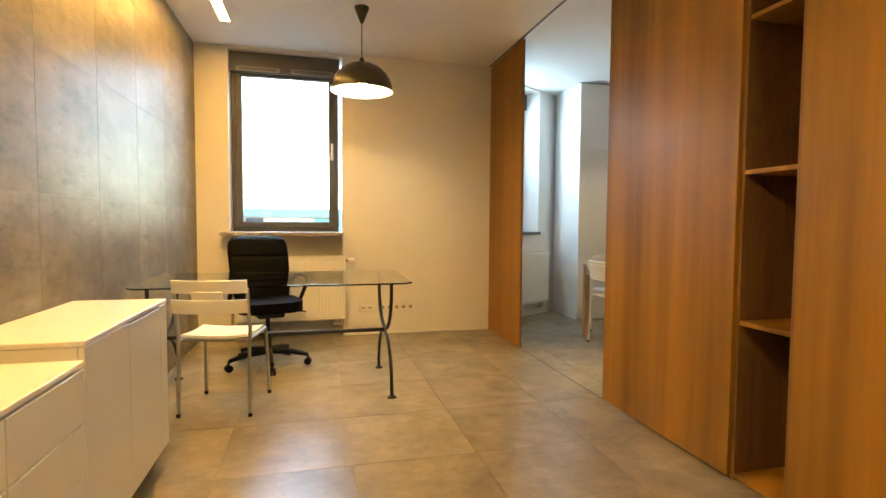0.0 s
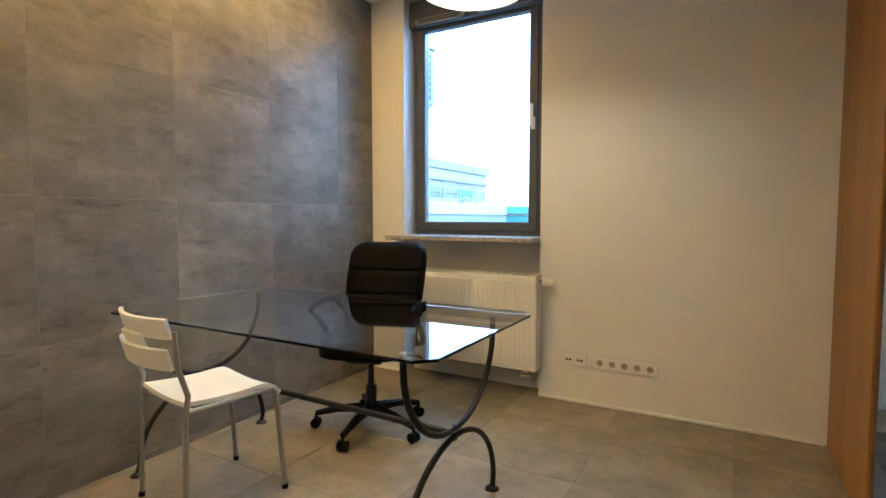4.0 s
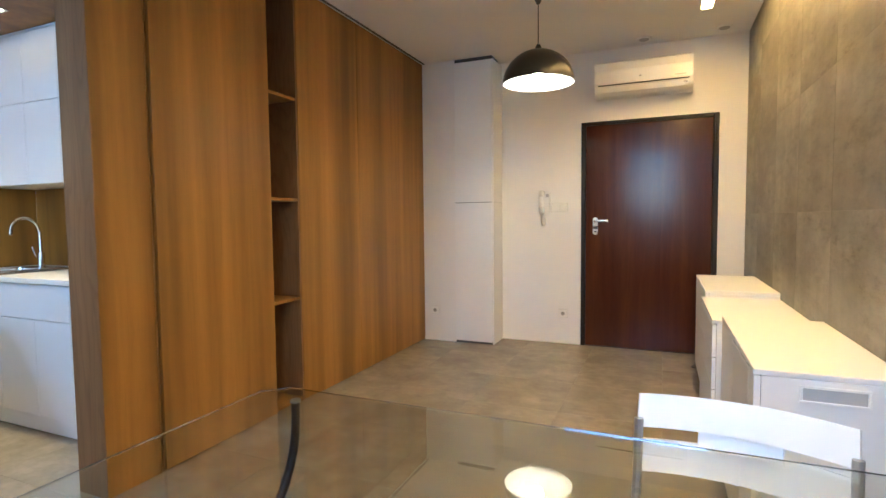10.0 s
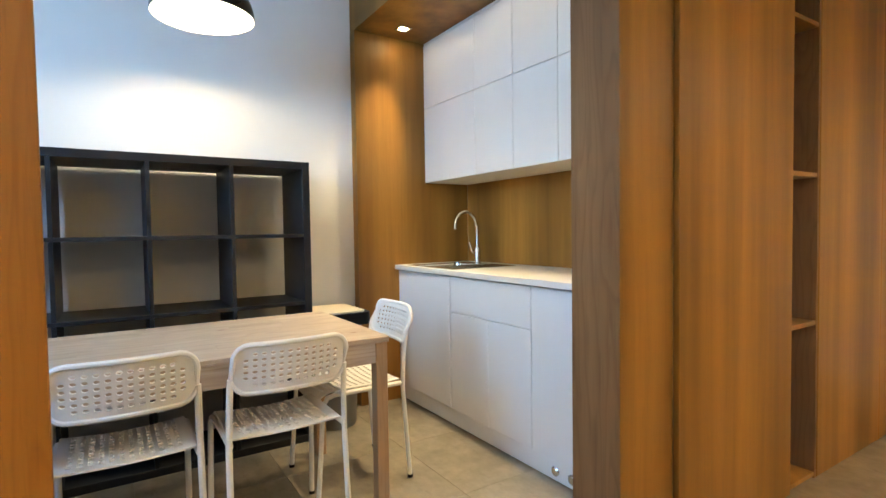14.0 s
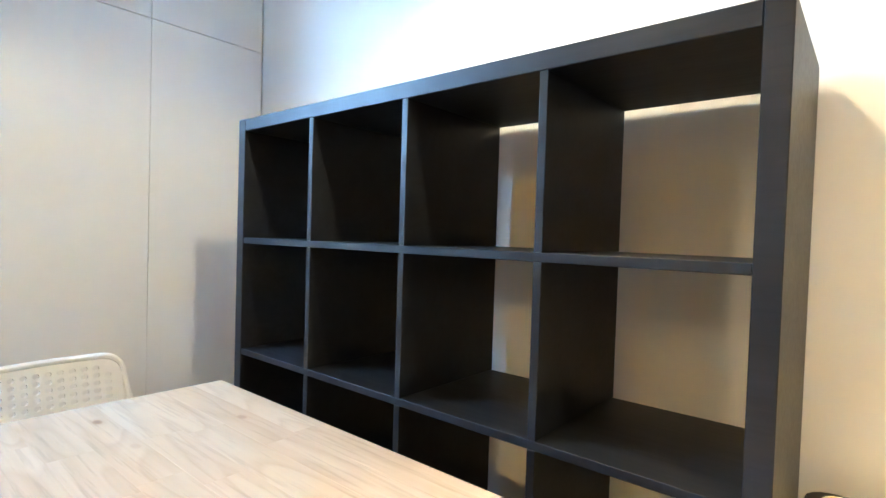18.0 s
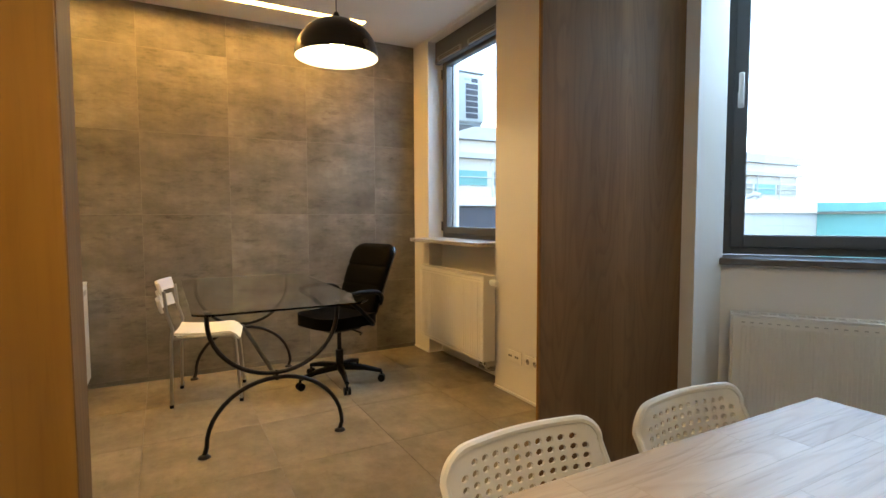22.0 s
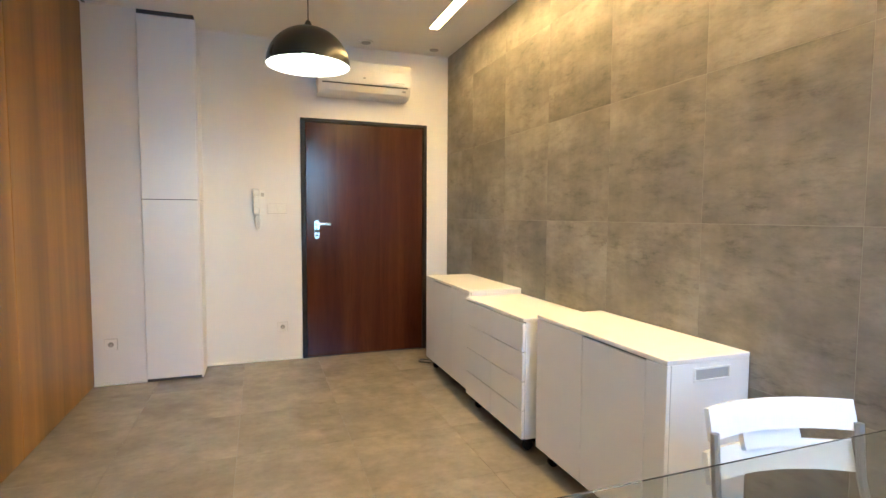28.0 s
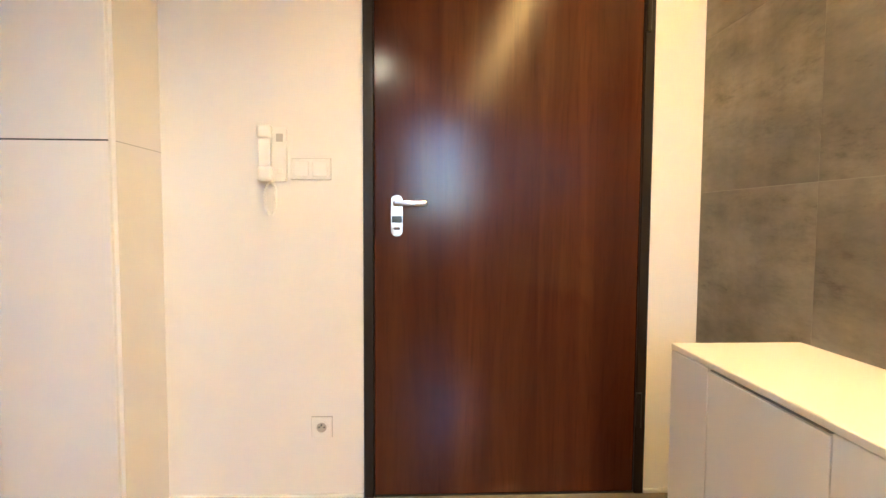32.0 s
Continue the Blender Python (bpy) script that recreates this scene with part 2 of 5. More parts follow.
def granite():
    n = Nodes("granite", 0.3)
    v = n.coords()
    spots = n.add("TexVoronoi", Scale=170.0)
    n.link(v, spots.inputs["Vector"])
    f = n.noise(v, 60, 4)
    a = n.ramp(spots.outputs["Color"], [(0.2, (0.06, 0.055, 0.05)), (0.45, (0.3, 0.26, 0.23)), (0.8, (0.62, 0.58, 0.54))])
    n.color(n.mix(a, n.ramp(f, [(0.4, (0.2, 0.17, 0.15)), (0.6, (0.6, 0.57, 0.54))]), 0.4))
    return n.mat


WALL = plain("wall_paint", (0.78, 0.76, 0.73), 0.7, vary=0.025, scale=12, bump=0.12)
CEIL = plain("ceiling_paint", (0.8, 0.79, 0.77), 0.75, vary=0.02, scale=12, bump=0.08)
GROUT = plain("grout", (0.3, 0.279, 0.244), 0.85)
GROUT_F = plain("floor_grout", (0.215, 0.195, 0.16), 0.6)
TILE_W = tile_mat("wall_tile", (0.15, 0.138, 0.118), (0.216, 0.199, 0.171), (0.302, 0.279, 0.243), 0.38, 0.5)
TILE_F = floor_mat()
OAK = wood_mat("oak_veneer", ((0.285, 0.136, 0.02), (0.325, 0.158, 0.0245), (0.365, 0.18, 0.029)), rough=(0.36, 0.48), figure=0.14, band=0.05, sweep=0.38, pore=0.22, spec=0.36)
OAK_CROWN = wood_mat("oak_crown_cut", ((0.285, 0.125, 0.016), (0.325, 0.147, 0.02), (0.365, 0.168, 0.024)), rough=(0.36, 0.48), figure=0.48, band=0.05, sweep=0.18, pore=0.4, spec=0.36, rings=26.0)
# darker, duller oak tone for the end, kitchen-side and niche faces
OAK_GREY = wood_mat("oak_grey_brown", ((0.185, 0.095, 0.035), (0.215, 0.114, 0.044), (0.25, 0.136, 0.055)), rough=(0.5, 0.62), figure=0.6, band=0.05, sweep=0.14, pore=0.45, spec=0.3, rings=26.0)
OAK_DIM = wood_mat("oak_edge", ((0.27, 0.135, 0.04), (0.33, 0.17, 0.055), (0.38, 0.205, 0.07)))
PINE = wood_mat("pine", ((0.44, 0.335, 0.23), (0.53, 0.43, 0.322), (0.6, 0.515, 0.41)), "y", 2.0, (0.36, 0.48), 9.0, band=0.06, figure=0.5, vary=41.0, pore=0.6, rings=26.0)
PINE_UP = wood_mat("pine_leg", ((0.33, 0.2, 0.1), (0.39, 0.25, 0.13), (0.44, 0.3, 0.165)), "z", 0.2, (0.4, 0.55), band=0.1)
MAHOG = wood_mat("mahogany", ((0.042, 0.0115, 0.0044), (0.062, 0.0178, 0.0064), (0.085, 0.0258, 0.0092)), "z", 0.11, (0.14, 0.21), band=0.12, figure=0.35, spec=0.2)
DOORFRAME = plain("door_frame_paint", (0.014, 0.01, 0.008), 0.45, spec=0.3)
LACQ = plain("white_lacquer", (0.8, 0.79, 0.77), 0.32, vary=0.015, bump=0.02)
# near-black: paints shade in gaps between fronts; also real dark contacts and ports
LACQ_GAP = plain("dark_gap", (0.05, 0.05, 0.05), 0.7)
PLASTIC = plain("white_plastic", (0.8, 0.79, 0.76), 0.4, vary=0.02, bump=0.03)
SOCKET = plain("socket_plastic", (0.8, 0.785, 0.74), 0.32, vary=0.02, bump=0.03)
# socket plastic darkened: recess shade and edge shadow put into the colour
SOCKET_SHADED = plain("socket_plastic_shaded", (0.38, 0.36, 0.32), 0.45, vary=0.02, bump=0.03)
# grey painting the shade inside slots, joints and recesses of white parts
SLOT_SHADE = plain("white_slot_shade", (0.46, 0.45, 0.43), 0.6)
# grey of the vent covers; also paints shade in the cabinet grip gap
VENT_AND_GAP = plain("vent_and_gap_grey", (0.2, 0.21, 0.22), 0.4)
FRAME = plain("anthracite", (0.075, 0.08, 0.085), 0.45)
GUIDE = plain("shutter_guide_metal", (0.3, 0.31, 0.32), 0.4, metal=0.3)
ENAMEL = plain("radiator_enamel", (0.82, 0.81, 0.78), 0.35, vary=0.015)
BLACKM = plain("black_metal", (0.008, 0.008, 0.0085), 0.38, metal=0.0, spec=0.3)
BLACKP = plain("black_plastic", (0.004, 0.004, 0.0042), 0.45, spec=0.12)
LEATHER = plain("black_leather", (0.0025, 0.0025, 0.0026), 0.52, scale=50, bump=0.25, spec=0.05)
SHELL_B = plain("black_shell", (0.006, 0.006, 0.0065), 0.24, scale=50, bump=0.02, spec=0.5)
STEELG = plain("grey_steel", (0.42, 0.42, 0.41), 0.35, metal=0.9)
CHROME = plain("chrome", (0.75, 0.75, 0.75), 0.16, metal=1.0, bump=0)
STAINLESS = plain("stainless", (0.6, 0.6, 0.59), 0.26, metal=1.0)
EXPEDIT = wood_mat("black_brown_laminate", ((0.009, 0.01, 0.0127), (0.0125, 0.0139, 0.0173), (0.017, 0.0188, 0.0233)), "y", 0.5, (0.36, 0.5), band=0.1, spec=0.3)
WORKTOP = plain("worktop_laminate", (0.8, 0.77, 0.7), 0.35, vary=0.03)
SILL = granite()
SILL_K = plain("dark_sill", (0.13, 0.125, 0.12), 0.35, vary=0.2, scale=90)
GLASS_T = glass_mat("table_glass", (0.82, 0.86, 0.85))
GLASS_W = glass_mat("window_glass", (0.97, 0.99, 0.99))
SHADE_IN = plain("shade_white", (0.32, 0.315, 0.305), 0.5, vary=0.01)
SHADE_OUT = plain("shade_black", (0.02, 0.018, 0.016), 0.28, metal=0.0)
BULB = glow("bulb_glow", (1.0, 0.76, 0.42), LAMP)
LED = glow("led_glow", (1.0, 0.535, 0.125), STRIP)
SPOT = glow("downlight_glow", (1.0, 0.68, 0.30), DOWN)
CABLE = plain("cable_black", (0.02, 0.02, 0.02), 0.5)


# ==== makers ====
def link_mesh(name, bm, mat, parent=None, label="", smooth=False):
    me = bpy.data.meshes.new(name)
    bmesh.ops.recalc_face_normals(bm, faces=bm.faces)
    bm.to_mesh(me)
    bm.free()
    for m in mat if isinstance(mat, (list, tuple)) else (mat,):
        me.materials.append(m)
    if smooth:
        me.polygons.foreach_set("use_smooth", [True] * len(me.polygons))
        me.set_sharp_from_angle(angle=radians(38))
    ob = new(name, me)
    if parent:
        ob.parent = parent
    if label:
        ob["label"] = label
    return ob


def part(name, bm, material, parent, label="", smooth=False):
    return link_mesh(name, bm, material, parent, label, smooth)


def thing(name, at, label, category, group="", turn=0.0):
    ob = new(name)
    ob.empty_display_size = 0.1
    ob.matrix_basis = pose(*at, 0, 0, turn)
    return tagged(ob, label, category, group)


def box(a, b, bevel=0.0, bm=None, seg=1):
    """A box between two corners, with its edges bevelled."""
    own = bmesh.new()
    (x0, y0, z0), (x1, y1, z1) = a, b
    c = [own.verts.new(p) for p in ((x0, y0, z0), (x1, y0, z0), (x1, y1, z0), (x0, y1, z0), (x0, y0, z1), (x1, y0, z1), (x1, y1, z1), (x0, y1, z1))]
    for q in ((0, 3, 2, 1), (4, 5, 6, 7), (0, 1, 5, 4), (1, 2, 6, 5), (2, 3, 7, 6), (3, 0, 4, 7)):
        own.faces.new([c[i] for i in q])
    if bevel:
        bmesh.ops.bevel(own, geom=own.edges[:], offset=bevel, segments=seg, affect="EDGES", profile=0.5)
    if bm is None:
        return own
    merge(bm, own)
    return bm


def merge(bm, other):
    me = bpy.data.meshes.new("tmp")
    other.to_mesh(me)
    other.free()
    bm.from_mesh(me)
    bpy.data.meshes.remove(me)
    return bm


def tube(points, r, seg=10, bm=None, closed=False, caps=True):
    """A round bar along points."""
    bm = bm or bmesh.new()
    pts = [Vector(p) for p in points]
    rings, up = [], None
    count = len(pts)
    for i, p in enumerate(pts):
        a = pts[i - 1] if (i or closed) else p
        b = pts[(i + 1) % count] if (i < count - 1 or closed) else p
        d = (b - a).normalized()
        if up is None:
            up = d.orthogonal().normalized()
        up = (up - d * up.dot(d)).normalized()
        side = d.cross(up)
        rr = r[i] if isinstance(r, (list, tuple)) else r
        rings.append([bm.verts.new(p + rr * (up * math.cos(t) + side * math.sin(t))) for t in (2 * math.pi * k / seg for k in range(seg))])
    pairs = list(zip(rings, rings[1:])) + ([(rings[-1], rings[0])] if closed else [])
    for a, b in pairs:
        for k in range(seg):
            bm.faces.new((a[k], a[(k + 1) % seg], b[(k + 1) % seg], b[k]))
    if caps and not closed:
        bm.faces.new(rings[0][::-1])
        bm.faces.new(rings[-1])
    return bm


def smooth_line(points, n=5):
    """A rounded line through the given points, n steps between each two."""
    p = [Vector(q) for q in points]
    p = [p[0] * 2 - p[1]] + p + [p[-1] * 2 - p[-2]]
    out = []
    for a, b, c, d in zip(p, p[1:], p[2:], p[3:]):
        for k in range(n):
            t = k / n
            out.append(tuple(0.5 * (2 * b + (c - a) * t + (2 * a - 5 * b + 4 * c - d) * t * t + (3 * b - a - 3 * c + d) * t ** 3)))
    return out + [tuple(p[-2])]


def lathe(profile, seg=32, bm=None, at=(0, 0, 0)):
    """A body of revolution about z from (radius, height) pairs."""
    bm = bm or bmesh.new()
    rings = []
    for r, z in profile:
        if r < 1e-5:
            rings.append([bm.verts.new((at[0], at[1], at[2] + z))])
        else:
            rings.append([bm.verts.new((at[0] + r * math.cos(t), at[1] + r * math.sin(t), at[2] + z)) for t in (2 * math.pi * k / seg for k in range(seg))])
    for a, b in zip(rings, rings[1:]):
        for k in range(seg):
            q = [a[k % len(a)], a[(k + 1) % len(a)], b[(k + 1) % len(b)], b[k % len(b)]]
            q = list(dict.fromkeys(q))
            if len(q) > 2:
                bm.faces.new(q)
    return bm


def prism(outline, z0, z1, bevel=0.0, bm=None, axis="z"):
    """An outline drawn up along an axis between two heights."""
    own = bmesh.new()
    place = {"z": lambda u, v, w: (u, v, w), "x": lambda u, v, w: (w, u, v), "y": lambda u, v, w: (u, w, v)}[axis]
    lo = [own.verts.new(place(u, v, z0)) for u, v in outline]
    hi = [own.verts.new(place(u, v, z1)) for u, v in outline]
    n = len(outline)
    own.faces.new(lo[::-1])
    own.faces.new(hi)
    for k in range(n):
        own.faces.new((lo[k], lo[(k + 1) % n], hi[(k + 1) % n], hi[k]))
    if bevel:
        rim = [e for e in own.edges if abs(e.calc_face_angle(0.0)) > 0.6]
        bmesh.ops.bevel(own, geom=rim, offset=bevel, segments=2, affect="EDGES", profile=0.5)
    return merge(bm, own) if bm else own


def rounded(x0, y0, x1, y1, r, seg=5):
    """A rounded rectangle's outline."""
    out = []
    for cx, cy, s in ((x1 - r, y1 - r, 0), (x0 + r, y1 - r, 90), (x0 + r, y0 + r, 180), (x1 - r, y0 + r, 270)):
        out += [(cx + r * math.cos(radians(s + 90 * k / seg)), cy + r * math.sin(radians(s + 90 * k / seg))) for k in range(seg + 1)]
    return out


def arc(center, ru, rv, a0, a1, n, u=(1, 0, 0), v=(0, 0, 1)):
    c, u, v = Vector(center), Vector(u), Vector(v)
    return [c + u * (ru * math.cos(t)) + v * (rv * math.sin(t)) for t in (radians(a0 + (a1 - a0) * k / n) for k in range(n + 1))]


def structure(name, bm, mat, label="", category=""):
    return tagged(link_mesh(name, bm, mat), label, category, kind="structure")


def pane(name, bm, mat, parent):
    ob = part(name, bm, mat, parent)
    ob.visible_shadow = False
    return ob


# ==== the rooms ====
H = 2.715                       # ceiling
NW = 5.741                      # north wall of the office
EAST, WOODX, KB = 4.94, 4.868, 2.63
PX = 2.824                      # face of the wooden partition
K0, KT = (2.85, 5.925), 33.5     # the skewed window wall of the kitchen
KM = pose(*K0, 0, 0, 0, KT)

floor = structure("floor", box((2.83, -0.3, -0.2), (5.3, 7.0, -0.0025), 0, box((-0.3, -0.3, -0.2), (2.83, NW + 0.31, -0.0025))), GROUT_F, "grey concrete-look tiled floor", "floor")

bm = bmesh.new()
for a, b in (((-0.3, -0.3), (0.318, 6.05)), ((0.400, -0.3), (2.83, 6.05)), ((2.83, -0.3), (5.3, 7.4)), ((0.318, -0.3), (0.400, 0.65)), ((0.318, 5.15), (0.400, 6.05))):
    box((*a, H), (*b, H + 0.2), bm=bm)
box((0.318, 0.65, H + 0.06), (0.400, 5.15, H + 0.2), bm=bm)
ceiling = structure("ceiling", bm, CEIL, "smooth white painted ceiling", "ceiling")

wall_west = structure("wall_west", box((-0.3, -0.3, 0), (-0.0012, NW + 0.3, H)), GROUT, "office wall clad in grey concrete-look tiles", "wall")

bm = box((-0.3, NW, 0), (0.285, NW + 0.31, H))
prism([(1.312, NW), (2.834, NW), (2.834, 5.9), (2.7, NW + 0.31), (1.312, NW + 0.31)], 0, H, bm=bm)
box((0.285, NW, 2.69), (1.312, NW + 0.31, H), bm=bm)
box((0.285, NW + 0.128, 0), (1.312, NW + 0.31, 0.985), bm=bm)
structure("wall_north", bm, WALL, "white painted wall with a window recess", "wall")

bm = prism([(-0.25, 0), (-0.01, 0), (0.002, 0.23), (0.002, 0.5), (-0.25, 0.5)], 0, H)
prism([(1.012, 0), (1.9, 0), (1.9, 0.5), (0.992, 0.5), (0.992, 0.23)], 0, H, bm=bm)
box((-0.015, 0.002, 2.69), (1.02, 0.498, H - 0.002), bm=bm)
prism([(-0.01, 0.0), (1.012, 0.0), (0.993, 0.498), (0.001, 0.498)], 0.002, 0.978, bm=bm)
kwall = structure("wall_kitchen_window", bm, WALL, "white painted skewed wall with a window recess", "wall")
kwall.matrix_basis = KM

structure("wall_south", box((-0.3, -0.3, 0), (0.213, 0, H)), WALL, "white painted wall beside the entrance door", "wall")
bm = box((1.328, -0.3, 0), (2.484, 0, H))
box((0.213, -0.3, 2.075), (1.328, 0, H), bm=bm)
box((2.484, -0.3, 0), (PX + 0.02, 0.298, H), bm=bm)
box((0.213, -0.3, 0), (1.328, -0.12, 2.075), bm=bm)
structure("wall_south_door", bm, WALL, "white painted wall around the entrance door", "wall")
structure("wall_east", box((EAST, 3.0, 0), (EAST + 0.3, 7.4, H)), WALL, "white painted kitchen wall behind the shelving", "wall")

# the closed block behind the partition, with the niche left open
bm = box((PX + 0.02, 0.298, 0), (EAST + 0.3, 2.208, H))
box((PX + 0.34, 2.208, 0), (EAST + 0.3, 2.50, H), bm=bm)
box((PX + 0.02, 2.50, 0), (EAST + 0.3, KB - 0.02, H), bm=bm)
structure("wall_inner", bm, WALL, "plain wall block between office and kitchen", "wall")

# baseboard: a thin white bead along the painted walls
bm = box((1.312, NW - 0.012, 0), (2.80, NW, 0.018), 0.003)
box((0.005, NW - 0.012, 0), (0.285, NW, 0.018), 0.003, bm)
box((1.338, 0, 0), (2.1, 0.012, 0.018), 0.003, bm)
box((0.012, 0, 0), (0.203, 0.012, 0.018), 0.003, bm)
box((2.488, 0.298, 0), (PX, 0.310, 0.018), 0.003, bm)
structure("baseboard", bm, PLASTIC, "thin white skirting bead", "baseboard")

# ==== wooden partition ====
partition = structure("wall_partition", box((PX, 3.272, 0), (3.017, 3.532, H - 0.004), 0.002), OAK, "oak veneered partition with sliding panel", "wall")
part("backing", box((PX + 0.006, 2.63, 0), (3.017, 3.269, H - 0.004)), OAK_DIM, partition)
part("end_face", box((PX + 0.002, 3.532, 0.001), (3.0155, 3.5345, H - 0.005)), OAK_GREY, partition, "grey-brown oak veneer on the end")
part("wood_panel", box((PX - 0.004, 0.302, 0.006), (PX + 0.018, 1.488, H - 0.006), 0.0015), OAK, partition)
part("wood_panel", box((PX - 0.004, 1.492, 0.006), (PX + 0.018, 2.205, H - 0.006), 0.0015), OAK, partition)
sliding_panel = tagged(link_mesh("sliding_panel", box((PX - 0.018, 2.487, 0.012), (PX + 0.004, 3.262, H - 0.012), 0.002), OAK), "tall oak veneer sliding panel, closed beside the shelf niche", "sliding door", kind="structure")

niche = thing("shelf_niche", (PX, 2.347, 0), "tall narrow open oak shelf niche, empty", "shelving")
# sides and back in a darker tone than the shelves
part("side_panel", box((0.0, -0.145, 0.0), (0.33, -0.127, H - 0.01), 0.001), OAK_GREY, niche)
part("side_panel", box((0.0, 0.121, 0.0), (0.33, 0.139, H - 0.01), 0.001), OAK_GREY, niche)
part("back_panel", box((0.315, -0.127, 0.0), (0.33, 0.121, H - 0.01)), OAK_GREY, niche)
for z in (0.03, 0.705, 1.35, 1.995):
    part("shelf", box((0.002, -0.1265, z - 0.02), (0.314, 0.1205, z), 0.0015), OAK, niche)
part("shelf", box((0.002, -0.1265, H - 0.05), (0.314, 0.1205, H - 0.03), 0.0015), OAK, niche)

stub = tagged(link_mesh("partition_end_panel", box((2.812, 4.898, 0.004), (2.822, NW - 0.001, H - 0.004), 0.002), OAK_CROWN), "narrow oak veneer partition panel at the window wall", "partition", kind="structure")
structure("wall_pier", prism([(2.8315, 5.665), (2.9, 5.665), (2.848, 5.93), (2.8315, 5.96)], 0, H - 0.003), WALL, "white painted wall edge beside the kitchen window", "wall")
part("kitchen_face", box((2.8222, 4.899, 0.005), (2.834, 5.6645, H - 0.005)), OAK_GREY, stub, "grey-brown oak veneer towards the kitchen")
track = structure("trim_ceiling_track", box((2.79, 0.302, H - 0.006), (2.806, NW - 0.002, H + 0.01), 0.001), FRAME, "dark sliding door track in the ceiling", "track")
structure("trim_floor_guide", box((2.82, 3.535, -0.006), (2.83, 4.89, 0.0015)), LACQ_GAP, "dark floor guide of the sliding partition", "trim")

# ==== kitchen cladding ====
clad = structure("wall_kitchen_cladding", box((WOODX, KB, 0), (EAST, 3.488, 2.39)), OAK, "oak veneered kitchen recess", "wall")
part("backsplash", box((3.019, KB - 0.019, 0), (WOODX - 0.001, KB, 2.39)), OAK, clad)
part("soffit", box((3.019, KB, 2.392), (EAST - 0.002, 3.488, H - 0.003), 0.002), OAK, clad)

# ==== closets ====
def closet():
    c = thing("built_in_closet", (3.98, 6.005, 0), "tall cream white built-in closet with flush doors", "closet")
    own = prism([(0.0, 0.021), (EAST - 3.98 - 0.003, 0.021), (EAST - 3.98 - 0.003, 1.15), (0.0, 0.62)], 0.0, H - 0.004)
    part("body", own, LACQ, c)
    for x0, x1, e in ((0.0, 0.4838, 0.0007), (0.4862, EAST - 3.98 - 0.004, -0.0007)):
        part("door", box((x0 + min(e, 0), 0.0, 0.03), (x1 + max(e, 0), 0.02, 1.9488), 0.0015), LACQ, c)
        part("upper_door", box((x0, 0.0, 1.9512), (x1, 0.02, H - 0.02), 0.0015), LACQ, c)
        # grey strips set into the gaps to paint the shade between doors
        part("door_gap_shade", box((x0, 0.0165, 1.9475), (x1, 0.0205, 1.9525)), SLOT_SHADE, c)
    part("door_gap_shade", box((0.4825, 0.0165, 1.9525), (0.4875, 0.0205, H - 0.02)), SLOT_SHADE, c)
    return c


closet()


def shaft_cabinet():
    c = thing("shaft_cabinet", (2.1, 0.0, 0), "narrow floor-to-ceiling white service cabinet with two flush doors", "cabinet")
    part("body", box((0.0, 0.001, 0.0), (0.384, 0.292, H - 0.03)), WALL, c)
    part("door", box((0.012, 0.293, 0.022), (0.38, 0.312, 1.357), 0.0015), LACQ, c)
    part("upper_door", box((0.012, 0.293, 1.361), (0.38, 0.312, H - 0.04), 0.0015), LACQ, c)
    # dark strips painting the shade between and below the doors
    part("door_gap_shade", box((0.012, 0.31, 1.3565), (0.38, 0.3115, 1.3615)), LACQ_GAP, c)
    part("door_gap_shade", box((0.012, 0.285, 0.002), (0.38, 0.305, 0.02)), LACQ_GAP, c)
    part("side_joint", box((-0.0008, 0.002, 1.3575), (0.001, 0.291, 1.3605)), SLOT_SHADE, c)
    part("top_infill", box((0.012, 0.1, H - 0.03), (0.38, 0.3, H - 0.002)), LACQ_GAP, c)
    return c


shaft_cabinet()


